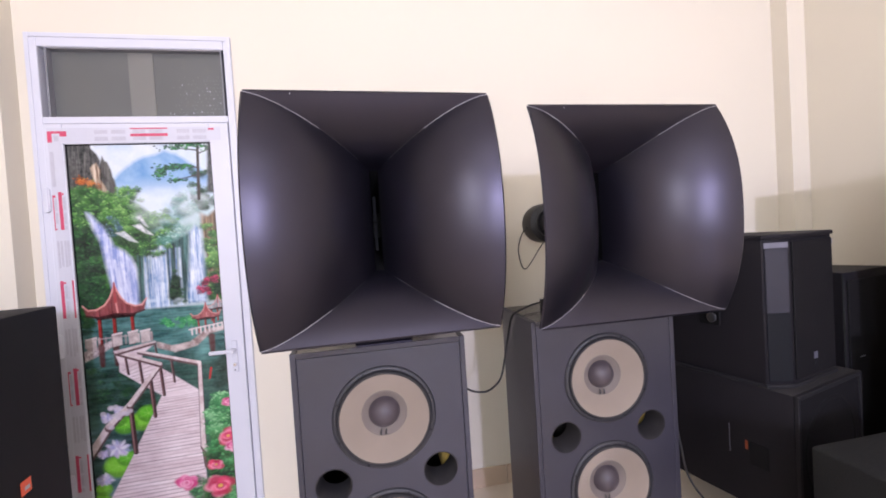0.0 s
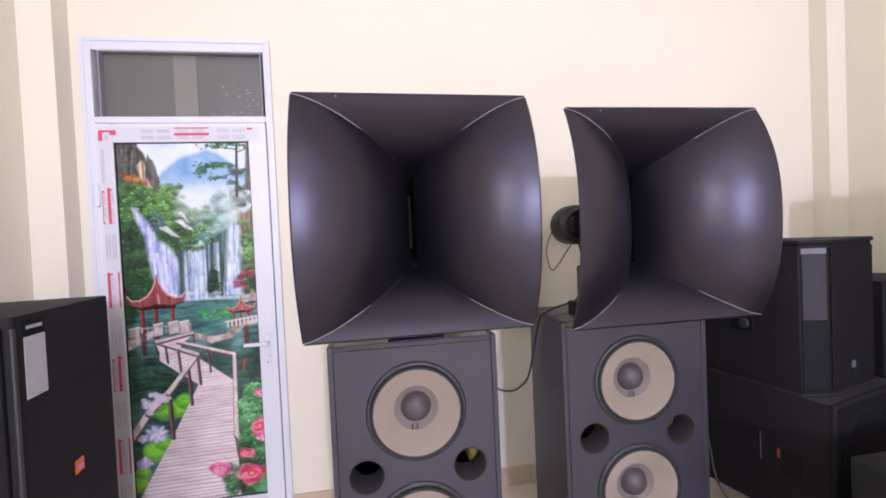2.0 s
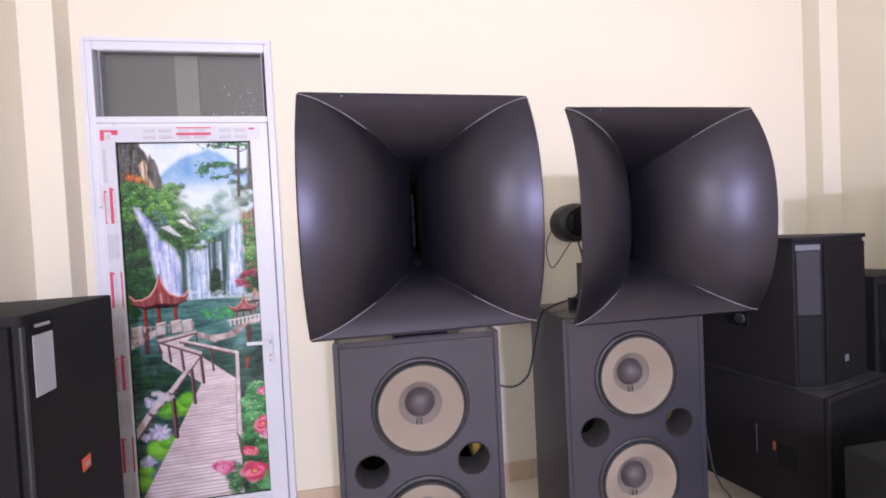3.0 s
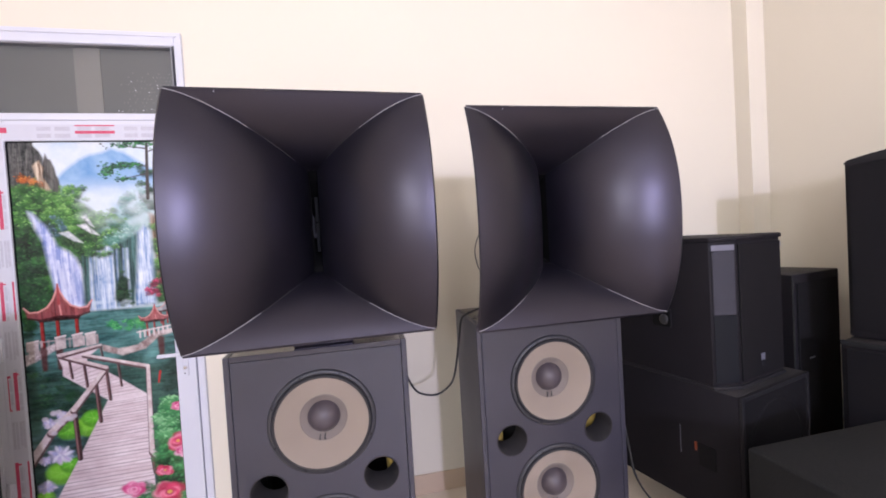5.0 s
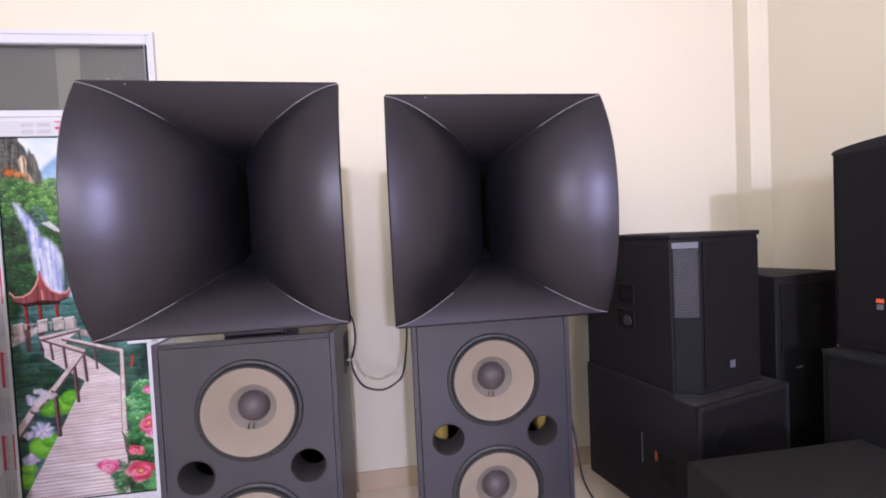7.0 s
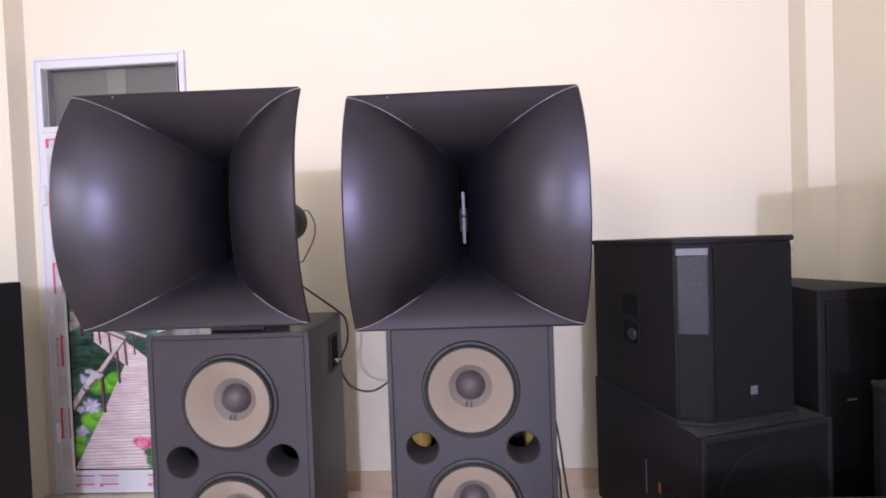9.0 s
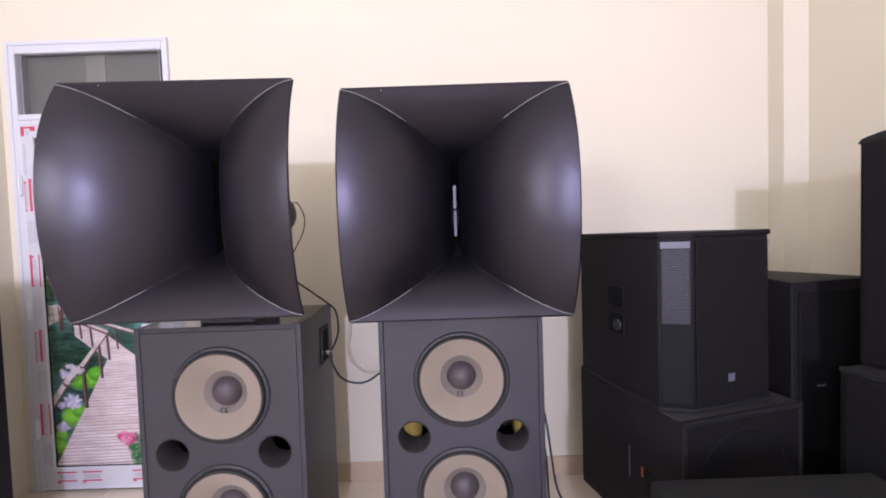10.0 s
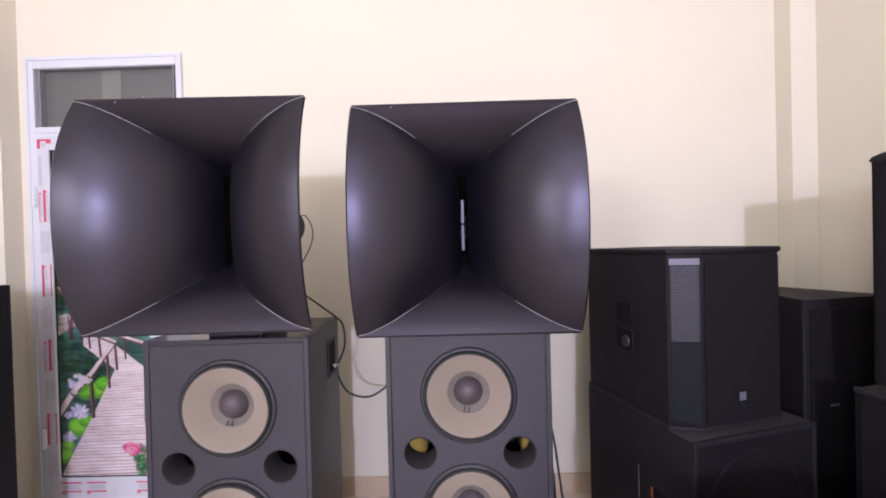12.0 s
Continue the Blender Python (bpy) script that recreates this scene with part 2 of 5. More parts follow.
def pierced(x0, x1, z0, z1, y0, y1, holes, seg=40):
    """A board x0..x1, z0..z1, from y0 (front) to y1, with round holes (x, z, r) right through it."""
    bm = bmesh.new()
    edges = []

    def loop(co):
        vs = [bm.verts.new(c) for c in co]
        es = [bm.edges.new((vs[i], vs[(i + 1) % len(vs)])) for i in range(len(vs))]
        edges.extend(es)

    loop([(x0, y0, z0), (x1, y0, z0), (x1, y0, z1), (x0, y0, z1)])
    for x, z, r in holes:
        loop([(x + r * math.cos(2 * math.pi * k / seg), y0, z + r * math.sin(2 * math.pi * k / seg)) for k in range(seg)])
    bmesh.ops.triangle_fill(bm, use_beauty=True, edges=edges, normal=(0, -1, 0))
    for f in [f for f in bm.faces if any((f.calc_center_median() - Vector((x, y0, z))).length < r * 0.95 and all((v.co - Vector((x, y0, z))).length < r * 1.01 for v in f.verts) for x, z, r in holes)]:
        bm.faces.remove(f)
    ret = bmesh.ops.extrude_face_region(bm, geom=bm.faces[:])
    for v in [g for g in ret["geom"] if isinstance(g, bmesh.types.BMVert)]:
        v.co.y = y1
    bmesh.ops.recalc_face_normals(bm, faces=bm.faces[:])
    return bm


# ---- the room ----
XL, XR, YB, YF, ZC = -1.555, 2.868, 2.28, -5.3, 3.9
DX0, DX1, DZ1 = -1.362, -0.49, 2.468     # the opening of the door


def setting(name, bm, mat, label, category):
    return tagged(part(name, bm, mat), label, category, "", "structure")


wall_n = bmesh.new()
for x0, x1, z0, z1 in ((XL - 0.15, DX0, 0, ZC), (DX1, XR + 0.15, 0, ZC), (DX0, DX1, DZ1, ZC)):
    box(x0, x1, YB, YB + 0.15, z0, z1, bm=wall_n)
setting("wall_north", wall_n, WALL, "cream painted plaster wall behind the horn loudspeakers", "wall")
# unseen end wall; its opening is added to hold the front fill
wall_s = bmesh.new()
for x0, x1, z0, z1 in ((XL - 0.15, -0.5, 0, ZC), (1.8, XR + 0.15, 0, ZC), (-0.5, 1.8, 2.3, ZC)):
    box(x0, x1, YF - 0.15, YF, z0, z1, bm=wall_s)
setting("wall_south", wall_s, WALL, "cream painted plaster end wall with an added, unseen opening", "wall")
setting("wall_west", box(XL - 0.15, XL, YF, YB, 0, ZC), WALL, "cream painted plaster side wall", "wall")
setting("wall_east", box(XR, XR + 0.15, YF, YB, 0, ZC), WALL, "cream painted plaster side wall with shadows", "wall")
setting("ceiling", box(XL - 0.15, XR + 0.15, YF - 0.15, YB + 0.15, ZC, ZC + 0.12), CEIL, "plain white painted ceiling", "ceiling")
setting("wall_pilaster", box(XL, -1.41, 2.18, YB, 0, ZC, 0.001), WALL, "cream plaster pilaster in the corner beside the door", "pilaster")
setting("wall_pilaster", box(2.737, XR, 2.18, YB, 0, ZC, 0.001), WALL, "cream plaster pilaster in the corner behind the loudspeakers", "pilaster")

floor = setting("floor", box(XL - 0.15, XR + 0.15, YF - 0.15, YB + 0.15, -0.12, -0.006), GROUT, "glossy beige ceramic tile floor", "floor")


def skirting(x0, x1, y0, y1):
    n = max(1, round(max(x1 - x0, y1 - y0) / 0.6))
    along_x = (x1 - x0) > (y1 - y0)
    holder = base("baseboard", pose(0, 0, 0), "tan ceramic skirting tiles along the wall foot", "baseboard", "", "structure")
    for k in range(n):
        a, b = k / n, (k + 1) / n
        g = 0.0015
        if along_x:
            part("tile", box(x0 + (x1 - x0) * a + g, x0 + (x1 - x0) * b - g, y0, y1, 0, 0.108, 0.0025, seg=1), SKIRT, holder)
        else:
            part("tile", box(x0, x1, y0 + (y1 - y0) * a + g, y0 + (y1 - y0) * b - g, 0, 0.108, 0.0025, seg=1), SKIRT, holder)


skirting(DX1 + 0.002, 2.737, YB - 0.010, YB)
skirting(XL, XL + 0.010, -1.2, 2.18)
skirting(XR - 0.010, XR, -1.2, 2.18)
skirting(XL + 0.012, -1.41, 2.17, 2.18)
skirting(2.737, XR - 0.012, 2.17, 2.18)


# ---- the door with its printed panel ----
door = base("door_1", pose((DX0 + DX1) / 2, YB, 0), "closed white plastic door with a printed waterfall landscape panel", "door", "", "structure")
DW = (DX1 - DX0) / 2
LX0, LX1 = -0.389 + 0.002, 0.399           # the leaf, from the door's middle
LZ1 = 2.048

fr = bmesh.new()
for x0, x1, z0, z1 in ((-DW, -DW + 0.046, 0, DZ1), (DW - 0.034, DW, 0, DZ1), (-DW + 0.046, DW - 0.034, DZ1 - 0.062, DZ1), (-DW + 0.046, DW - 0.034, LZ1 + 0.003, LZ1 + 0.036)):
    box(x0, x1, -0.012, 0.07, z0, z1, 0.004, bm=fr)
frame_ob = part("door_frame", fr, PVC, door, "white plastic frame")
lip = bmesh.new()
for x0, x1, z0, z1 in ((-DW - 0.0, -DW + 0.018, 0, DZ1), (DW - 0.018, DW, 0, DZ1), (-DW + 0.018, DW - 0.018, DZ1 - 0.020, DZ1)):
    box(x0, x1, -0.017, -0.012, z0, z1, 0.002, bm=lip)
part("architrave", lip, PVC, frame_ob)

# transom light: sash, obscured panes, pale strip
TX0, TX1, TZ0, TZ1 = -0.365, 0.390, 2.082, 2.408
reveal = bmesh.new()
for x0, x1, z0, z1 in ((TX0, TX0 + 0.008, TZ0, TZ1), (TX1 - 0.006, TX1, TZ0, TZ1), (TX0 + 0.008, TX1 - 0.006, TZ1 - 0.008, TZ1)):
    box(x0, x1, -0.006, 0.05, z0, z1, bm=reveal)
part("transom_reveal", reveal, PVC_REVEAL, door, "transom reveal, its shade put into the grey")
part("pane", box(TX0 + 0.006, -0.040, 0.028, 0.034, TZ0, TZ1), PANE, door, "dark grey obscured glass pane")
part("pane", box(0.070, TX1 - 0.004, 0.028, 0.034, TZ0, TZ1), PANE, door, "dark grey figured glass pane")
part("strip", box(-0.039, 0.069, 0.026, 0.034, TZ0, TZ1), PANE_STRIP, door, "pale vertical strip between the panes")
random.seed(5)
studs = bmesh.new()
for row in range(12):
    for col in range(16):
        x, z = 0.150 + col * 0.0155 + (row % 2) * 0.0077, TZ0 + 0.012 + row * 0.0175
        if x < TX1 - 0.012 and random.random() < 0.25 + 0.7 * (x - 0.15) / 0.24 and z < 2.40:
            box(x - 0.0016, x + 0.0016, 0.0262, 0.028, z - 0.0016, z + 0.0016, bm=studs)
part("figured_relief", studs, STUD, door, "small raised diamonds in the glass")
# glints as small white blocks, the sparkle being only their colour
glints = bmesh.new()
for k in range(16):
    x, z = 0.10 + 0.27 * random.random() ** 0.6, TZ0 + 0.015 + 0.2 * random.random() ** 1.6
    box(x - 0.0017, x + 0.0017, 0.0255, 0.028, z - 0.0017, z + 0.0017, bm=glints)
part("glints", glints, PVC, door, "white specks painted as glints on the figured glass")

# leaf: four members round the panel, printed film, hinges, lever
PX0, PX1, PZ0, PZ1 = -0.311, 0.312, 0.138, 1.955
for x0, x1, z0, z1 in ((LX0, PX0, 0.012, LZ1), (PX1, LX1, 0.012, LZ1)):
    part("stile", box(x0, x1, -0.020, 0.03, z0, z1, 0.004), PVC, door)
for z0, z1 in ((0.012, PZ0), (PZ1, LZ1)):
    part("rail", box(PX0, PX1, -0.0195, 0.03, z0, z1, 0.004), PVC, door)
bead = bmesh.new()
for x0, x1, z0, z1 in ((PX0, PX0 + 0.003, PZ0, PZ1), (PX1 - 0.004, PX1, PZ0, PZ1), (PX0 + 0.003, PX1 - 0.004, PZ1 - 0.004, PZ1), (PX0 + 0.003, PX1 - 0.004, PZ0, PZ0 + 0.003)):
    box(x0, x1, -0.010, 0.0, z0, z1, bm=bead)
part("bead", bead, GASKET, door, "black panel gasket")
for z in (1.70, 1.02, 0.36):
    hinge = bmesh.new()
    box(LX0 - 0.012, LX0 + 0.010, -0.030, -0.014, z - 0.052, z + 0.052, 0.003, bm=hinge)
    box(LX0 - 0.010, LX0 + 0.006, -0.036, -0.026, z - 0.058, z + 0.058, 0.004, bm=hinge)
    part("hinge", hinge, PVC, door)
plate = part("handle_plate", box(0.342, 0.368, -0.028, -0.0205, 0.811, 0.971, 0.004), PVC, door, "white plastic handle plate")
lever = bmesh.new()
box(0.345, 0.365, -0.060, -0.029, 0.915, 0.935, 0.005, bm=lever)
box(0.250, 0.362, -0.068, -0.054, 0.916, 0.934, 0.006, bm=lever)
part("lever", lever, PVC, plate, "white lever handle")
part("lock_cylinder", lathe([(0, -0.037), (0.0075, -0.037), (0.009, -0.034), (0.009, -0.027)], 20, (0.355, 0, 0.853)), CHROME, plate, "chrome lock cylinder")
part("keyhole", lathe([(0, -0.0378), (0.003, -0.0378), (0.003, -0.0365)], 12, (0.355, 0, 0.826)), GASKET, plate)

film = bmesh.new()
box(LX0 + 0.016, PX0 - 0.004, -0.0212, -0.0203, 0.03, LZ1 - 0.02, bm=film)
box(PX0 - 0.004, LX1 - 0.035, -0.0212, -0.0203, PZ1 + 0.008, LZ1 - 0.02, bm=film)
box(PX0 - 0.004, PX1 + 0.01, -0.0212, -0.0203, 0.03, PZ0 - 0.008, bm=film)
film_ob = part("protective_film", film, FILM, door, "printed protective film left on the frame")


def ink(name, rects, mat):
    bm = bmesh.new()
    for x0, x1, z0, z1 in rects:
        box(x0, x1, -0.0218, -0.0211, z0, z1, bm=bm)
    part(name, bm, mat, film_ob)


sx = LX0 + 0.016
red, grey = [], []
rng_print = random.Random(3)
for k in range(6):          # print repeats down the hinge stile, staggered in two columns
    z = 1.725 - k * 0.411
    if z < 0.2:
        break
    if k % 2:
        red += [(sx + 0.002, sx + 0.015, z - 0.165, z + 0.01), (sx + 0.015, sx + 0.026, z - 0.004, z + 0.004), (sx + 0.049, sx + 0.056, z - 0.165, z + 0.01)]
        grey += [(sx + 0.019, sx + 0.030, z - 0.075, z - 0.012), (sx + 0.019, sx + 0.030, z - 0.135, z - 0.085), (sx + 0.017, sx + 0.030, z - 0.165, z - 0.147), (sx + 0.033, sx + 0.036, z - 0.14, z - 0.02)]
    else:
        red += [(sx + 0.024, sx + 0.038, z - 0.165, z + 0.01), (sx + 0.038, sx + 0.046, z - 0.004, z + 0.004), (sx, sx + 0.004, z - 0.16, z - 0.005), (sx, sx + 0.013, z - 0.014, z - 0.004), (sx, sx + 0.010, z - 0.165, z - 0.158)]
        grey += [(sx + 0.006, sx + 0.017, z - 0.075, z - 0.02), (sx + 0.006, sx + 0.017, z - 0.135, z - 0.085), (sx + 0.041, sx + 0.052, z - 0.075, z - 0.012), (sx + 0.041, sx + 0.052, z - 0.14, z - 0.085), (sx + 0.041, sx + 0.052, z - 0.165, z - 0.147)]
    for c in (0.004, 0.017, 0.032, 0.043):
        grey.append((sx + c, sx + c + 0.009, z - 0.345 + rng_print.uniform(0, 0.02), z - 0.215))
red += [(sx, sx + 0.078, LZ1 - 0.044, LZ1 - 0.034), (sx, sx + 0.018, LZ1 - 0.085, LZ1 - 0.044), (sx + 0.05, sx + 0.078, LZ1 - 0.058, LZ1 - 0.044)]
grey += [(sx + 0.004, sx + 0.020, 1.76, 1.92), (sx + 0.026, sx + 0.045, LZ1 - 0.08, LZ1 - 0.055)]
for x0, hue in ((-0.18, 0), (-0.02, 1), (0.17, 2)):
    grey.append((x0, x0 + 0.055, LZ1 - 0.048, LZ1 - 0.030)), grey.append((x0 + 0.07, x0 + 0.13, LZ1 - 0.048, LZ1 - 0.030))
    grey.append((x0, x0 + 0.055, LZ1 - 0.080, LZ1 - 0.062)), grey.append((x0 + 0.07, x0 + 0.13, LZ1 - 0.080, LZ1 - 0.062))
    if hue == 1:
        red += [(x0 - 0.01, x0 + 0.15, LZ1 - 0.028, LZ1 - 0.022), (x0 - 0.01, x0 + 0.15, LZ1 - 0.062, LZ1 - 0.049)]
    if hue == 2:
        red.append((x0 + 0.14, x0 + 0.165, LZ1 - 0.035, LZ1 - 0.026))
for x0 in (-0.30, -0.16, 0.12):
    red += [(x0, x0 + 0.11, 0.108, 0.116), (x0, x0 + 0.02, 0.050, 0.058), (x0, x0 + 0.11, 0.060, 0.068)]
    grey += [(x0 + 0.01, x0 + 0.10, 0.074, 0.100)]
ink("red_print", red, INK_RED)
ink("grey_print", grey, INK_GREY)


# ---- the printed landscape: colours worked out point by point on a fine flat sheet ----
MU, MV = 300, 860
VS = 1.068                  # the drawing runs past 1 at the foot
RATIO = (PX1 - PX0) / (PZ1 - PZ0) * VS
gu, gv = np.meshgrid((np.arange(MU) + 0.5) / MU, (np.arange(MV) + 0.5) / MV * VS)
canvas = np.zeros((MV, MU, 3))
rng = np.random.default_rng(7)


def noise2(su, sv, octaves=4, seed=0):
    """Smooth value noise over the sheet, 0 to 1; su, sv: waves across and down."""
    out, amp, tot = np.zeros((MV, MU)), 1.0, 0.0
    r = np.random.default_rng(seed)
    for _ in range(octaves):
        n, m = int(su) + 3, int(sv) + 3
        g = r.random((m, n))
        x, y = gu * su, gv / VS * sv
        i, j = x.astype(int), y.astype(int)
        fx_, fy_ = x - i, y - j
        fx_, fy_ = fx_ * fx_ * (3 - 2 * fx_), fy_ * fy_ * (3 - 2 * fy_)
        out += amp * ((g[j, i] * (1 - fx_) + g[j, i + 1] * fx_) * (1 - fy_) + (g[j + 1, i] * (1 - fx_) + g[j + 1, i + 1] * fx_) * fy_)
        tot, amp, su, sv = tot + amp, amp * 0.6, su * 2, sv * 2
    return np.clip((out / tot - 0.5) * 1.9 + 0.5, 0, 1)


def tone(a, b, field):
    """Two printed colours mixed by a field."""
    ca, cb = np.array(lin(*a)[:3]), np.array(lin(*b)[:3])
    return ca + (cb - ca) * field[..., None]


def lay(mask, colour):
    canvas[:] = canvas * (1 - mask[..., None]) + colour * mask[..., None]


def shape(points, soft=0.006):
    """Soft-edged mask of a polygon; soft in shares of the panel's height."""
    px, py = gu * RATIO, gv
    inside = np.zeros((MV, MU), bool)
    dist = np.full((MV, MU), 9.0)
    for (u0, v0), (u1, v1) in zip(points, points[1:] + points[:1]):
        x0, x1 = u0 * RATIO, u1 * RATIO
        dx, dy = x1 - x0, v1 - v0
        k = np.clip(((px - x0) * dx + (py - v0) * dy) / (dx * dx + dy * dy + 1e-12), 0, 1)
        dist = np.minimum(dist, np.hypot(px - x0 - k * dx, py - v0 - k * dy))
        if v0 != v1:
            cross = ((v0 > py) != (v1 > py)) & (px < (x1 - x0) * (py - v0) / (v1 - v0) + x0)
            inside ^= cross
    return np.clip(0.5 + np.where(inside, dist, -dist) / soft, 0, 1)


def stroke(u0, v0, u1, v1, w0, w1, colour, soft=0.0025, strength=1.0):
    """A straight brush stroke from one width to another; widths in shares of the height."""
    x0, x1 = u0 * RATIO, u1 * RATIO
    dx, dy = x1 - x0, v1 - v0
    k = np.clip(((gu * RATIO - x0) * dx + (gv - v0) * dy) / (dx * dx + dy * dy + 1e-12), 0, 1)
    d = np.hypot(gu * RATIO - x0 - k * dx, gv - v0 - k * dy)
    lay(strength * np.clip(0.5 + (w0 + (w1 - w0) * k - d) / soft, 0, 1), colour if np.ndim(colour) > 1 else np.array(lin(*colour)[:3]))


def dab(u, v, r, flat, colour, strength=0.9, soft=0.5, turn=0.0):
    """One small elliptical touch of the brush, turned by an angle."""
    i0, i1 = max(0, int((u - r / RATIO * 1.3) * MU)), min(MU, int((u + r / RATIO * 1.3) * MU) + 2)
    j0, j1 = max(0, int((v - r * 1.3) / VS * MV)), min(MV, int((v + r * 1.3) / VS * MV) + 2)
    if i0 >= i1 or j0 >= j1:
        return
    a, b = (gu[j0:j1, i0:i1] - u) * RATIO, gv[j0:j1, i0:i1] - v
    c, k = math.cos(turn), math.sin(turn)
    d = np.hypot((a * c + b * k) / r, (b * c - a * k) / (r * flat))
    a = (strength * np.clip((1 - d) / soft, 0, 1))[..., None]
    canvas[j0:j1, i0:i1] = canvas[j0:j1, i0:i1] * (1 - a) + np.array(colour) * a


def leaves(u0, u1, v0, v1, count, r, inks, flat=0.7, strength=0.85):
    """Foliage in tufts: a shaded hollow, a body, and lit leaflets on its upper side; the patch thins out at its rim."""
    mu, mv = (u1 - u0) * 0.22, (v1 - v0) * 0.22
    tufts = []
    while len(tufts) < max(6, count // 5):
        u, v = rng.uniform(u0 - mu * 0.5, u1 + mu * 0.5), rng.uniform(v0 - mv * 0.5, v1 + mv * 0.5)
        rim = min(u - u0 + mu * 0.5, u1 + mu * 0.5 - u) / mu, min(v - v0 + mv * 0.5, v1 + mv * 0.5 - v) / mv
        if min(rim) > rng.uniform(0, 1):
            tufts.append((v, u))
    top = len(inks) - 1
    for v, u in sorted(tufts):
        size = r * rng.uniform(0.9, 2.1)
        j, i = min(MV - 1, max(0, int(v / VS * MV))), min(MU - 1, max(0, int(u * MU)))
        light = np.clip(0.5 * n_a[j, i] + 0.6 * n_b[j, i] + rng.normal() * 0.12, 0, 1)
        body = np.array(lin(*inks[int(np.clip(light * top, 0, top))])[:3])
        dab(u + 0.008, v + size * 0.3, size * 1.1, flat, np.array(lin(*inks[0])[:3]), 0.55 * strength, 0.8)
        dab(u, v, size, flat, body, 0.75 * strength, 0.6, rng.uniform(-0.5, 0.5))
        for k in range(9):
            a, f = rng.uniform(0, 6.28), math.sqrt(rng.uniform(0, 1))
            x, y = f * math.cos(a), f * math.sin(a) * flat
            pick = int(np.clip((light * 0.7 + 0.35 - 0.45 * y) * top + rng.normal() * 0.5, 0, top))
            c = np.array(lin(*inks[pick])[:3]) * rng.uniform(0.8, 1.25)
            dab(u + size * x / RATIO, v + size * y, r * rng.uniform(0.3, 0.65), flat * rng.uniform(0.5, 0.95), np.clip(c, 0, 1), strength, 0.7, rng.uniform(-0.9, 0.9))


GREENS = ((18, 42, 28), (30, 68, 38), (50, 98, 50), (74, 128, 60), (100, 155, 74), (140, 188, 104))
DEEP = ((10, 30, 22), (22, 54, 34), (38, 82, 46), (62, 115, 60))
TEAL = ((40, 95, 85), (80, 140, 125), (130, 180, 165), (190, 218, 212))
n_a, n_b, n_c = noise2(6, 16, 4, 1), noise2(24, 66, 4, 2), noise2(60, 160, 3, 3)
n_h, n_v = noise2(7, 130, 4, 4), noise2(70, 14, 4, 5)
# sky, far mountain, mist
lay(np.ones((MV, MU)), tone((205, 222, 238), (235, 240, 244), n_a))
lay(shape([(0.2, 0.14), (0.34, 0.08), (0.44, 0.05), (0.52, 0.035), (0.6, 0.03), (0.66, 0.02), (0.74, 0.03), (0.84, 0.055), (1.0, 0.1), (1.0, 0.2), (0.2, 0.2)], 0.012), tone((110, 160, 212), (165, 198, 228), n_a))
lay(np.clip((gv - 0.085 - 0.03 * n_a) / 0.06, 0, 1) * np.clip((0.3 - gv) / 0.06, 0, 1) * 0.9, tone((205, 224, 236), (244, 247, 250), n_a))
# dark crags with a pale pillar
crag = tone((22, 28, 30), (98, 98, 96), np.clip(n_v * 0.7 + n_c * 0.5 - 0.1, 0, 1))
lay(shape([(-0.1, -0.1), (0.15, -0.02), (0.16, 0.01), (0.195, 0.025), (0.215, 0.042), (0.2, 0.13), (-0.1, 0.14)], 0.005), crag)
lay(shape([(0.19, 0.15), (0.21, 0.055), (0.231, 0.031), (0.245, 0.045), (0.262, 0.048), (0.283, 0.069), (0.292, 0.09), (0.305, 0.10), (0.315, 0.13), (0.28, 0.165), (0.2, 0.165)], 0.005), tone((30, 34, 34), (112, 110, 106), n_v))
for k in range(16):     # ledges and clefts in the rock
    u = rng.uniform(0.0, 0.19)
    stroke(u, rng.uniform(-0.01, 0.05), u + rng.normal() * 0.012, rng.uniform(0.06, 0.12), 0.0016, 0.0006, ((14, 18, 20), (128, 126, 122))[k % 2], 0.003, 0.6)
lay(shape([(0.146, 0.064), (0.165, 0.055), (0.188, 0.05), (0.212, 0.07), (0.203, 0.095), (0.235, 0.115), (0.262, 0.148), (0.225, 0.158), (0.19, 0.13), (0.165, 0.1)], 0.006), tone((150, 118, 92), (238, 222, 198), n_v))
stroke(0.185, 0.06, 0.212, 0.142, 0.002, 0.001, (104, 78, 62), 0.003, 0.7)
stroke(0.222, 0.085, 0.252, 0.10, 0.006, 0.003, (52, 48, 44), 0.006, 0.7)
leaves(0.0, 0.19, 0.095, 0.135, 90, 0.007, ((110, 62, 28), (188, 96, 40), (222, 138, 72), (120, 128, 60)))
# wooded slopes
lay(shape([(-0.1, 0.12), (0.16, 0.115), (0.28, 0.145), (0.42, 0.158), (0.5, 0.185), (0.6, 0.225), (0.7, 0.24), (0.8, 0.22), (1.1, 0.2), (1.1, 0.46), (-0.1, 0.46)], 0.012), tone((18, 55, 28), (75, 130, 60), n_b))
lay(shape([(0.55, 0.22), (0.66, 0.2), (0.8, 0.16), (1.1, 0.16), (1.1, 0.3), (0.95, 0.36), (0.6, 0.34)], 0.05) * 0.85, tone((105, 165, 160), (215, 232, 235), n_a))
leaves(0.0, 0.46, 0.125, 0.25, 900, 0.010, GREENS)
leaves(0.0, 0.17, 0.23, 0.45, 500, 0.011, DEEP)
leaves(0.38, 0.66, 0.2, 0.31, 420, 0.009, GREENS)
leaves(0.6, 0.8, 0.22, 0.3, 140, 0.010, TEAL, 0.7, 0.5)
leaves(0.2, 0.42, 0.27, 0.44, 160, 0.009, DEEP)
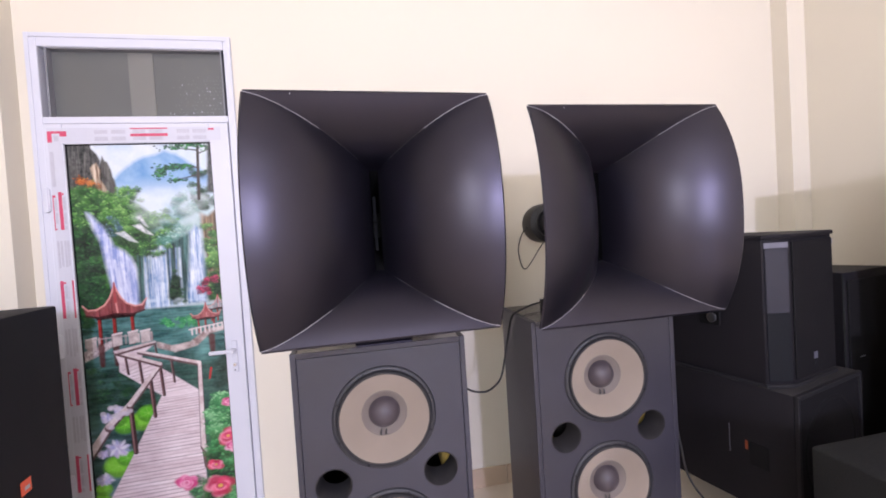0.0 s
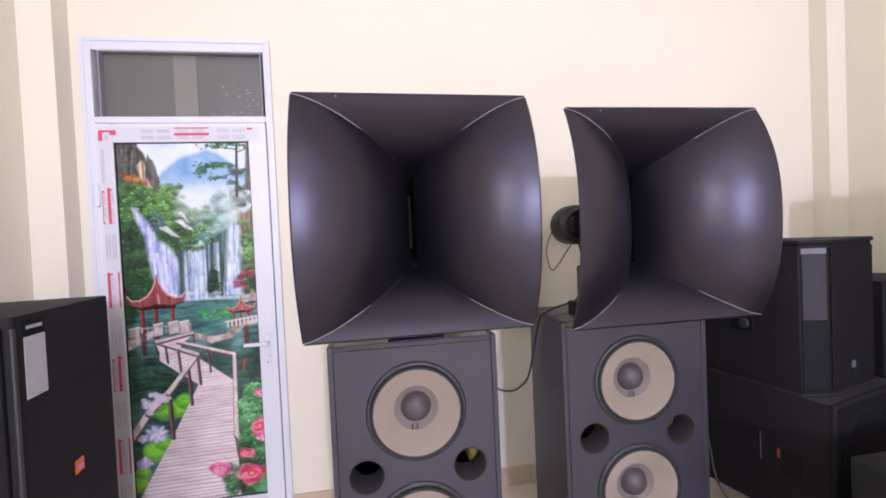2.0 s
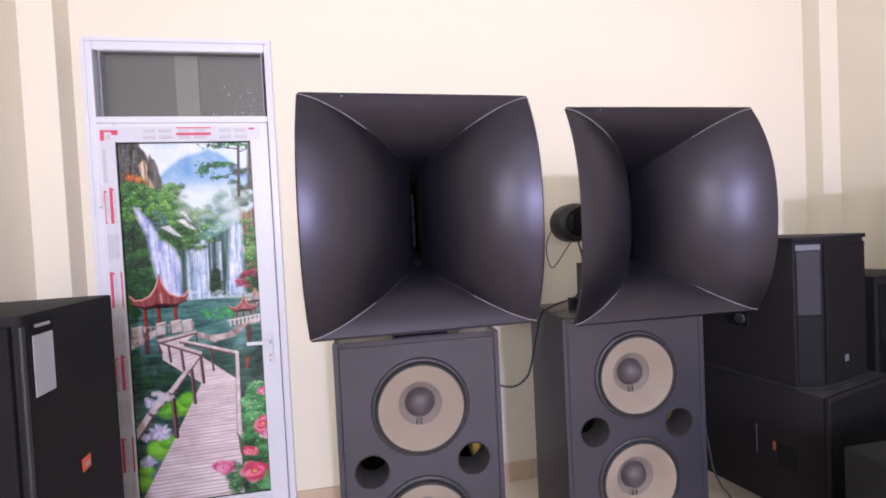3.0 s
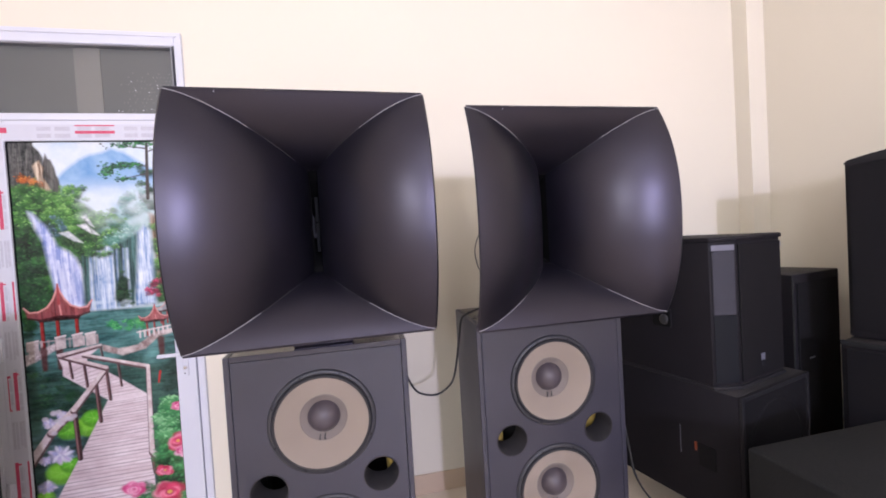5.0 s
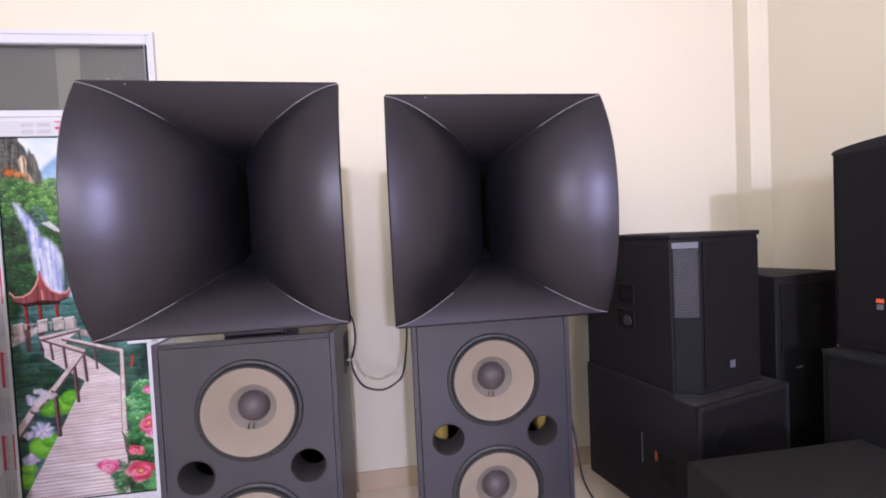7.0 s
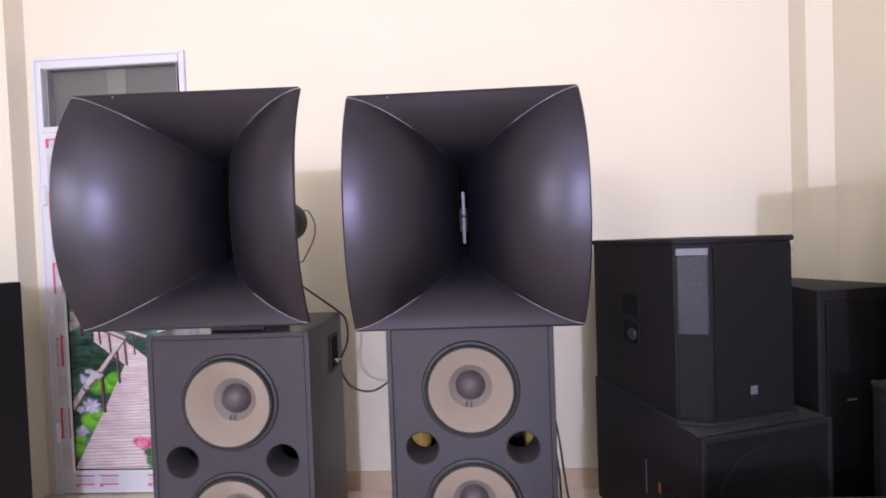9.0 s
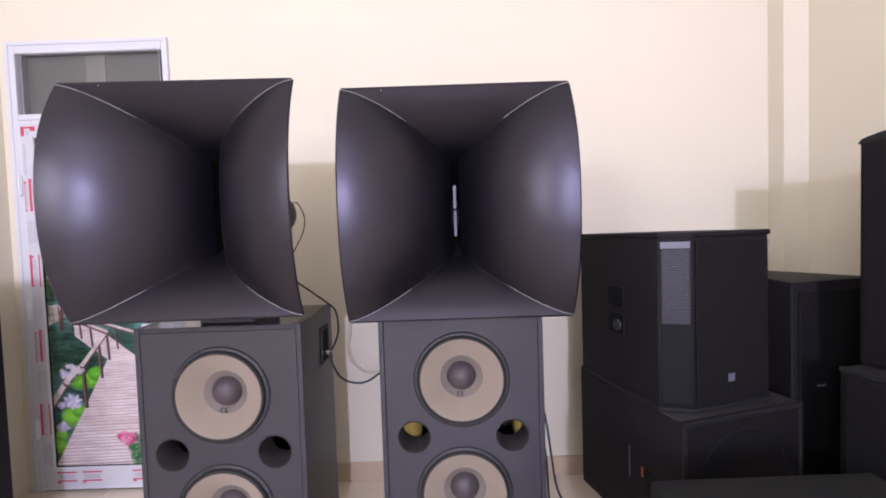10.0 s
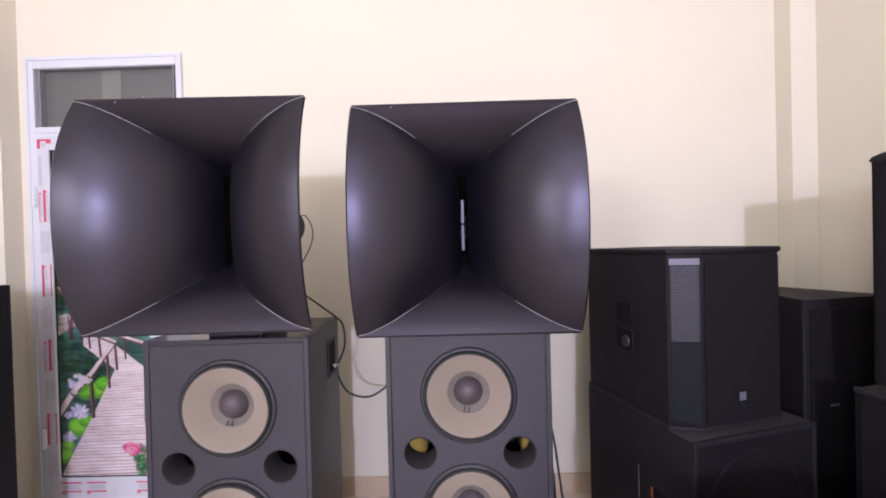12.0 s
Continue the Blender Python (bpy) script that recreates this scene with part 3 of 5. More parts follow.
lay(shape([(0.88, 0.2), (0.94, 0.21), (1.1, 0.16), (1.1, 0.42), (0.92, 0.4)], 0.01), tone((80, 62, 46), (170, 140, 110), n_v))
leaves(0.9, 1.0, 0.25, 0.42, 260, 0.009, GREENS)
leaves(0.84, 0.98, 0.08, 0.19, 200, 0.008, DEEP)
leaves(0.7, 0.86, 0.14, 0.2, 120, 0.010, TEAL, 0.7, 0.5)
for k in range(60):     # drifting mist over the slope
    dab(rng.uniform(0.42, 0.95), rng.uniform(0.13, 0.225), rng.uniform(0.015, 0.035), 0.6, lin(232, 240, 244)[:3], 0.25, 1.0)
# falls
water = tone((112, 150, 200), (240, 246, 254), np.clip(n_v * 1.1 + n_b * 0.35 - 0.2, 0, 1))
veil = tone((128, 146, 208), (236, 238, 253), np.clip(n_v * 0.75 + n_b * 0.55 - 0.15, 0, 1))
lay(shape([(0.09, 0.186), (0.119, 0.190), (0.164, 0.213), (0.205, 0.230), (0.235, 0.253), (0.262, 0.283), (0.33, 0.298), (0.375, 0.318), (0.41, 0.352), (0.415, 0.46), (0.25, 0.46), (0.225, 0.40), (0.195, 0.334), (0.172, 0.269), (0.128, 0.232)], 0.012), veil)
for k in range(34):     # the water's long threads
    u = rng.uniform(0.21, 0.40)
    v = 0.30 + 0.25 * abs(u - 0.26)
    stroke(u, v + rng.uniform(0, 0.05), u + 0.02, v + rng.uniform(0.08, 0.14), 0.0012, 0.0022, ((246, 247, 254), (150, 165, 216), (112, 132, 196))[k % 3], 0.005, 0.5)
leaves(0.22, 0.36, 0.2, 0.265, 60, 0.008, ((40, 60, 75), (75, 105, 125), (130, 165, 190)), 0.7, 0.6)
for u, v, w in ((0.28, 0.247, 0.15), (0.40, 0.228, 0.14), (0.43, 0.205, 0.08)):
    lay(shape([(u, v), (u + w * 0.4, v - 0.004), (u + w, v + 0.03), (u + w * 0.6, v + 0.024)], 0.005), tone((190, 195, 200), (238, 238, 238), n_c))
    lay(shape([(u + 0.02, v + 0.008), (u + w * 0.7, v + 0.03), (u + w * 0.8, v + 0.045), (u + 0.05, v + 0.03)], 0.008), tone((20, 45, 30), (60, 100, 50), n_c))
lay(shape([(0.42, 0.315), (0.5, 0.295), (0.62, 0.29), (0.72, 0.27), (0.88, 0.24), (0.9, 0.46), (0.4, 0.46)], 0.012), tone((16, 42, 40), (84, 128, 124), np.clip(n_v * 1.1 - 0.1, 0, 1)))
for u, w in ((0.47, 0.004), (0.495, 0.003), (0.53, 0.010), (0.555, 0.006), (0.585, 0.011), (0.61, 0.006), (0.645, 0.002), (0.69, 0.002), (0.715, 0.004)):
    stroke(u, 0.297 + 0.02 * abs(u - 0.57), u - 0.012, 0.462, w * 0.7, w * 1.2, water, 0.006, 0.88)
lay(shape([(0.80, 0.255), (0.84, 0.235), (0.885, 0.25), (0.885, 0.46), (0.745, 0.46), (0.775, 0.36)], 0.012), water)
lay(shape([(0.61, 0.44), (0.63, 0.39), (0.67, 0.37), (0.71, 0.39), (0.715, 0.45), (0.66, 0.46)], 0.01), tone((8, 24, 14), (35, 65, 35), n_c))
leaves(0.62, 0.72, 0.37, 0.455, 60, 0.006, DEEP)
leaves(0.4, 0.62, 0.288, 0.315, 90, 0.007, GREENS)
for k in range(70):     # spray at the foot
    dab(rng.uniform(0.18, 0.9), rng.uniform(0.44, 0.47), 0.012, 0.5, lin(225, 238, 244)[:3], 0.3, 1.0)
# pine
for a, b, c, d, w0, w1 in ((0.905, -0.01, 0.885, 0.16, 0.0035, 0.0045), (0.9, 0.02, 0.72, 0.012, 0.002, 0.001), (0.895, 0.07, 0.72, 0.06, 0.002, 0.001), (0.9, 0.09, 0.72, 0.105, 0.002, 0.001), (0.9, 0.03, 1.0, 0.015, 0.002, 0.001)):
    stroke(a, b, c, d, w0, w1, (62, 52, 48))
for u, v, ru, rv, n in ((0.74, 0.01, 0.09, 0.008, 70), (0.86, 0.004, 0.1, 0.006, 60), (0.98, 0.01, 0.06, 0.008, 40), (0.63, 0.085, 0.05, 0.014, 90), (0.71, 0.068, 0.1, 0.009, 110), (0.80, 0.064, 0.06, 0.006, 50), (0.74, 0.105, 0.07, 0.006, 50)):
    for k in range(n):
        c = np.array(lin(*((12, 60, 42), (28, 95, 55), (60, 140, 70))[rng.integers(3)])[:3])
        dab(u + rng.normal() * ru * 0.5, v + rng.normal() * rv * 0.5, rng.uniform(0.003, 0.006), 0.6, c, 0.85)
lay(shape([(0.975, 0.0), (1.1, -0.05), (1.1, 0.15), (0.95, 0.14)], 0.008), crag)
# lake
lake = tone((18, 66, 66), (112, 165, 160), np.clip(n_h * 0.7 + n_a * 0.5 - 0.15, 0, 1))
lay(np.clip((gv - 0.462) / 0.008, 0, 1), lake)
lay(np.clip((gv - 0.575 - 0.03 * n_a) / 0.05, 0, 1), tone((14, 42, 34), (84, 124, 112), np.clip(n_h * 0.6 + n_a * 0.55 - 0.15, 0, 1)))
leaves(0.56, 0.78, 0.5, 0.525, 120, 0.006, ((30, 110, 70), (70, 165, 90), (120, 200, 120)))
leaves(0.0, 0.08, 0.43, 0.52, 90, 0.009, DEEP)
leaves(0.86, 1.0, 0.39, 0.43, 60, 0.007, DEEP)
leaves(0.82, 0.9, 0.405, 0.435, 50, 0.006, ((120, 30, 60), (190, 50, 95), (232, 110, 145)))
leaves(0.88, 0.98, 0.388, 0.41, 50, 0.006, ((120, 30, 60), (190, 50, 95), (232, 110, 145)))


def hall(u, v, s, roof, lit):
    """A pavilion: columns, dark eaves, and a swept roof rising to a finial; s scales it."""
    for k in (-0.125, -0.02, 0.11):
        stroke(u + k * s, v + 0.06 * s, u + k * s, v + 0.155 * s, 0.0042 * s, 0.0042 * s, (165, 45, 40))
        stroke(u + (k + 0.012) * s, v + 0.07 * s, u + (k + 0.012) * s, v + 0.15 * s, 0.0014 * s, 0.0014 * s, (90, 20, 22))
    lay(shape([(u - 0.17 * s, v + 0.06 * s), (u + 0.17 * s, v + 0.055 * s), (u + 0.13 * s, v + 0.078 * s), (u - 0.14 * s, v + 0.08 * s)], 0.004), tone((30, 14, 16), (70, 32, 30), n_c))
    left = [(-0.235, 0.036), (-0.20, 0.050), (-0.14, 0.050), (-0.08, 0.038), (-0.04, 0.018), (-0.015, -0.004), (0.0, -0.02)]
    right = [(0.015, -0.004), (0.04, 0.017), (0.08, 0.036), (0.14, 0.046), (0.19, 0.044), (0.228, 0.026)]
    low = [(0.205, 0.058), (0.12, 0.068), (0.0, 0.064), (-0.13, 0.072), (-0.215, 0.064)]
    lay(shape([(u + a * s, v + b * s) for a, b in left + right + low], 0.004), tone(roof, lit, np.clip(n_v * 0.8 + 0.1, 0, 1)))
    for line in (left[::-1], [(0.0, -0.02)] + right):
        for (a, b), (c, d) in zip(line, line[1:]):
            stroke(u + a * s, v + b * s, u + c * s, v + d * s, 0.0022 * s, 0.0022 * s, (226, 158, 152))
    for (a, b), (c, d) in zip(low, low[1:]):
        stroke(u + a * s, v + (b + 0.002) * s, u + c * s, v + (d + 0.002) * s, 0.0026 * s, 0.0026 * s, (74, 26, 30))
    stroke(u, v + 0.02 * s, u + 0.01 * s, v + 0.062 * s, 0.002 * s, 0.002 * s, (222, 150, 145))
    stroke(u, v - 0.026 * s, u, v + 0.03 * s, 0.0026 * s, 0.0036 * s, (172, 70, 72))


hall(0.965, 0.452, 0.42, (120, 120, 125), (205, 205, 205))
hall(0.872, 0.474, 0.48, (130, 58, 64), (190, 112, 112))
hall(0.24, 0.411, 0.95, (96, 40, 46), (172, 92, 92))
# far terraces and bridges
pale = tone((165, 148, 148), (236, 226, 224), n_c)
lay(shape([(-0.05, 0.578), (0.1, 0.563), (0.2, 0.545), (0.22, 0.56), (0.08, 0.59), (-0.05, 0.61)], 0.005), pale)
lay(shape([(0.5, 0.562), (0.61, 0.578), (0.74, 0.572), (0.86, 0.54), (1.05, 0.53), (1.05, 0.542), (0.89, 0.553), (0.79, 0.585), (0.63, 0.598), (0.5, 0.58)], 0.005), tone((140, 112, 108), (222, 205, 200), n_b))
for k in range(11):
    stroke(0.02 + k * 0.045, 0.54 - 0.0006 * k, 0.02 + k * 0.045, 0.562 - 0.0006 * k, 0.0028, 0.0028, ((196, 172, 170), (176, 150, 148), (214, 196, 194))[k % 3], 0.0025, 0.9 if k in (0, 1, 2, 7, 8, 9, 10) else 0.5)
for k in range(8):
    stroke(0.76 + k * 0.032, 0.535 - 0.0015 * k, 0.76 + k * 0.032, 0.552 - 0.0015 * k, 0.0022, 0.0022, (228, 214, 212))
stroke(0.02, 0.542, 0.47, 0.535, 0.0016, 0.0016, (206, 184, 182), 0.0025, 0.7), stroke(0.74, 0.537, 1.0, 0.524, 0.0018, 0.0018, (232, 218, 216))
for u in (0.12, 0.22, 0.9):
    stroke(u, 0.562, u, 0.615, 0.009, 0.006, (92, 30, 30), 0.006, 0.85)
for u, v in ((0.06, 0.556), (0.235, 0.548), (0.345, 0.545), (0.43, 0.545)):
    lay(shape([(u - 0.035, v - 0.014), (u + 0.03, v - 0.018), (u + 0.03, v + 0.014), (u - 0.035, v + 0.018)], 0.003), tone((168, 150, 148), (226, 212, 208), n_b))
    stroke(u - 0.035, v - 0.016, u + 0.03, v - 0.02, 0.0022, 0.0022, (236, 224, 222))
# left pond: reeds' dark, lily pads, lilac blooms
leaves(0.02, 0.42, 0.63, 0.74, 170, 0.012, ((14, 38, 26), (26, 60, 36), (44, 88, 48), (70, 112, 64)), 0.5, 0.6)
for k in range(60):     # sky mirrored in the near water
    dab(rng.uniform(0.0, 0.32), rng.uniform(0.80, 0.99), rng.uniform(0.014, 0.032), 0.4, lin(*((112, 150, 160), (150, 182, 196), (70, 110, 112))[rng.integers(3)])[:3], 0.35, 1.0)
for u, v, r in ((0.36, 0.785, 0.034), (0.405, 0.765, 0.030), (0.24, 0.79, 0.032), (0.19, 0.775, 0.022), (0.17, 0.905, 0.040), (0.235, 0.885, 0.028), (0.03, 1.0, 0.03), (0.06, 0.965, 0.022)):
    base_c = np.array(lin(*((108, 198, 52), (138, 216, 66), (84, 172, 48))[rng.integers(3)])[:3])
    dab(u, v, r * 1.1, 0.85, base_c * 0.6, 0.95, 0.25), dab(u - 0.01, v - 0.004, r * 0.9, 0.7, base_c, 0.9, 0.4)
    for k in range(7):
        a = k * 0.9
        stroke(u, v, u + r / RATIO * 0.8 * math.cos(a), v + r * 0.6 * math.sin(a), 0.0008, 0.0004, (165, 225, 110), 0.002, 0.5)
for u, v, r in ((0.172, 0.855, 0.034), (0.12, 0.765, 0.020), (0.07, 0.865, 0.018), (0.20, 0.745, 0.016), (0.069, 0.938, 0.026)):
    dab(u, v, r * 0.95, 0.75, lin(206, 196, 230)[:3], 0.85, 0.5)
    for k in range(30):
        a, f = rng.uniform(0, 6.28), math.sqrt(rng.uniform(0, 1))
        dab(u + r / RATIO * 0.8 * f * math.cos(a), v + r * 0.6 * f * math.sin(a), r * 0.32, 0.5, lin(*((205, 190, 225), (242, 238, 246), (168, 172, 218), (232, 222, 240))[rng.integers(4)])[:3], 0.7, 0.6, a)
# boardwalk
deck = tone((212, 188, 192), (252, 240, 242), np.clip(n_h * 0.6 + n_a * 0.35, 0, 1))
lay(shape([(0.2, 0.578), (0.44, 0.563), (0.48, 0.57), (0.40, 0.592), (0.39, 0.604), (0.60, 0.662), (0.785, 0.717), (0.78, 0.85), (0.79, 1.15), (-0.14, 1.15), (0.019, 1.048), (0.276, 0.88), (0.51, 0.718), (0.36, 0.677), (0.228, 0.638), (0.231, 0.615)], 0.004), deck)
for k in range(38):
    v = 0.722 + 0.36 * (k / 37) ** 1.15
    f = (v - 0.72) / 0.3
    stroke(0.51 - 1.47 * (v - 0.718), v + 0.006 + rng.normal() * 0.001, 0.78, v + rng.normal() * 0.001, 0.0007 + 0.0008 * f, 0.0007 + 0.0008 * f, ((122, 92, 98), (148, 118, 122), (106, 78, 84))[k % 3], 0.002, rng.uniform(0.4, 0.75))
for k in range(12):
    stroke(0.25 + 0.02 * k, 0.635 + 0.007 * k, 0.40 + 0.03 * k, 0.612 + 0.0085 * k, 0.0006, 0.0006, (130, 100, 102), 0.002, 0.6)
# rails: near hand rail zigzags away on its posts
for u, v0, v1, w in ((0.285, 0.745, 0.872, 0.0065), (0.44, 0.675, 0.776, 0.005), (0.515, 0.638, 0.718, 0.0042), (0.372, 0.617, 0.677, 0.0035), (0.278, 0.597, 0.647, 0.003), (0.597, 0.617, 0.684, 0.0028), (0.785, 0.88, 0.94, 0.008), (0.49, 0.57, 0.61, 0.0022)):
    stroke(u, v0, u + 0.012, v1, w, w, (72, 44, 46)), stroke(u - 0.008, v0, u + 0.004, v1, w * 0.35, w * 0.35, (140, 105, 104))
for (a, b), (c, d), w0, w1 in (((-0.02, 0.865), (0.124, 0.790), 0.013, 0.0105), ((0.124, 0.790), (0.279, 0.735), 0.0105, 0.0085), ((0.279, 0.735), (0.515, 0.628), 0.0085, 0.006), ((0.515, 0.628), (0.22, 0.583), 0.006, 0.0048), ((0.22, 0.583), (0.49, 0.563), 0.0045, 0.0035),
                             ((0.37, 0.586), (0.796, 0.636), 0.0042, 0.0058), ((0.796, 0.636), (0.78, 0.88), 0.0058, 0.0085), ((0.78, 0.88), (0.86, 0.92), 0.009, 0.012)):
    stroke(a, b + 0.004, c, d + 0.004, w0, w1, (108, 78, 80))
    stroke(a, b - 0.001, c, d - 0.001, w0 * 0.75, w1 * 0.75, tone((206, 180, 178), (240, 228, 226), n_b))
for k in range(14):
    dab(0.16 + rng.normal() * 0.05, 0.757 + rng.normal() * 0.012, 0.010, 0.8, lin(225, 215, 225)[:3], 0.7)
stroke(0.878, 0.655, 0.862, 0.685, 0.003, 0.002, (200, 50, 50))
# flowering bank
BANK = ((18, 62, 40), (36, 100, 58), (62, 138, 80), (96, 172, 106), (150, 208, 150))
leaves(0.9, 1.0, 0.735, 0.81, 130, 0.012, BANK, 0.75)
leaves(0.82, 1.0, 0.77, 0.90, 330, 0.012, BANK, 0.75)
leaves(0.83, 1.0, 0.88, 1.09, 520, 0.014, DEEP + BANK[2:4], 0.75)
leaves(0.69, 0.86, 0.97, 1.09, 160, 0.012, DEEP + BANK[1:4], 0.75)
for u, v, r, inks in ((0.985, 0.76, 0.020, 0), (0.965, 0.861, 0.034, 1), (0.99, 0.892, 0.022, 0), (0.859, 0.941, 0.024, 1), (0.636, 0.981, 0.032, 0), (0.88, 1.005, 0.044, 1)):
    sets = (((205, 50, 120), (235, 110, 165), (248, 185, 210)), ((185, 28, 76), (228, 68, 112), (246, 150, 175)))[inks]
    for ring in range(26):
        f = 1 - ring / 26
        a = rng.uniform(0, 6.28)
        c = np.array(lin(*sets[rng.integers(3)])[:3])
        dab(u + r / RATIO * 0.62 * f * math.cos(a), v + r * 0.55 * f * math.sin(a), r * (0.3 + 0.25 * f), 0.75, c, 0.85)
    dab(u, v, r * 0.2, 0.8, lin(*((235, 205, 90) if inks else (200, 40, 110)))[:3], 0.7)
canvas += (np.stack([n_c] * 3, -1) - 0.5) * 0.03
canvas = np.clip(canvas * 0.87 + 0.006, 0.004, 0.9)

sheet_me = bpy.data.meshes.new("landscape_print")
ux, vz = np.meshgrid(np.linspace(PX0 + 0.003, PX1 - 0.003, MU), np.linspace(PZ1 - 0.003, PZ0 + 0.003, MV))
co = np.stack([ux, np.full_like(ux, -0.0045), vz], -1).reshape(-1, 3)
ids = np.arange(MU * MV).reshape(MV, MU)
quads = np.stack([ids[:-1, :-1], ids[1:, :-1], ids[1:, 1:], ids[:-1, 1:]], -1).reshape(-1, 4)
sheet_me.vertices.add(len(co))
sheet_me.vertices.foreach_set("co", co.ravel())
sheet_me.loops.add(quads.size)
sheet_me.loops.foreach_set("vertex_index", quads.ravel())
sheet_me.polygons.add(len(quads))
sheet_me.polygons.foreach_set("loop_start", np.arange(0, quads.size, 4))
attr = sheet_me.color_attributes.new("ink", "FLOAT_COLOR", "POINT")
attr.data.foreach_set("color", np.concatenate([canvas.reshape(-1, 3), np.ones((MU * MV, 1))], 1).astype(np.float32).ravel())
sheet_me.update()
sheet_me.validate()
PRINT = bpy.data.materials.new("glossy_landscape_print")
PRINT.use_nodes = True
pn = PRINT.node_tree
ink_node = pn.nodes.new("ShaderNodeVertexColor")
ink_node.layer_name = "ink"
pn.links.new(ink_node.outputs[0], pn.nodes["Principled BSDF"].inputs["Base Color"])
pn.nodes["Principled BSDF"].inputs["Roughness"].default_value = 0.3
sheet_me.materials.append(PRINT)
part("mural_panel", box(PX0, PX1, 0.0, 0.012, PZ0, PZ1), PVC, door)
print_ob = new("landscape_print", sheet_me)
print_ob.parent = door
print_ob["label"] = "glossy printed landscape with waterfalls, pagodas and a boardwalk"


# ---- bass cabinets ----
def woofer(parent, x, z, y, out):
    """A fifteen-inch driver seen from the front; its rim's face at y, its surround standing out by out more than the usual."""
    rim = part("woofer", lathe([(0.1635, 0.010), (0.1635, -0.002), (0.166, -0.005), (0.173, -0.005), (0.177, -0.002), (0.179, 0.002), (0.179, 0.010)], 64, (x, y, z)), BASKET, parent, "round bass driver with a tan paper cone", 40)
    part("surround", lathe([(0.1650, 0.006), (0.1640, -0.004), (0.1615, -0.010 - out), (0.158, -0.012 - out), (0.1545, -0.011 - out), (0.1525, -0.008 - out), (0.1515, -0.005 - out)], 64, (x, y, z)), SURROUND, rim, "", 60)
    prof = [(0.1530, -0.0085 - out)]
    for k in range(23):     # pressed rings all the way in
        r = 0.1520 - k * 0.0031
        y_r = -0.0080 - out + (0.0420 + out) * ((0.1520 - r) / 0.0715) ** 1.05
        prof += [(r, y_r), (r - 0.0015, y_r - 0.0001)]
    prof += [(0.080, 0.035)]
    part("cone", lathe(prof, 64, (x, y, z)), CONE, rim, "", 50)
    part("cone_neck", lathe([(0.081, 0.0345), (0.078, 0.0335), (0.066, 0.041), (0.050, 0.050)], 64, (x, y, z)), CONE_NECK, rim, "", 50)
    part("dust_cap", lathe([(0.0, 0.006), (0.012, 0.007), (0.024, 0.0105), (0.036, 0.018), (0.046, 0.028), (0.052, 0.039), (0.0555, 0.047)], 48, (x, y, z)), DOME, rim, "", 60)
    for dx in (-0.014, 0.003):
        part("lead_wire", tube([(x + dx, y + 0.034, z - 0.058), (x + dx - 0.003, y + 0.026, z - 0.065), (x + dx - 0.002, y + 0.031, z - 0.075)], 0.0022, 6, 3), CABLE, rim)
    for k in range(8):
        a = (k + 0.5) * math.pi / 4
        part("bolt", lathe([(0, -0.008), (0.0022, -0.0078), (0.003, -0.0066), (0.003, -0.004)], 10, (x + 0.170 * math.cos(a), y, z + 0.170 * math.sin(a))), GASKET, rim)


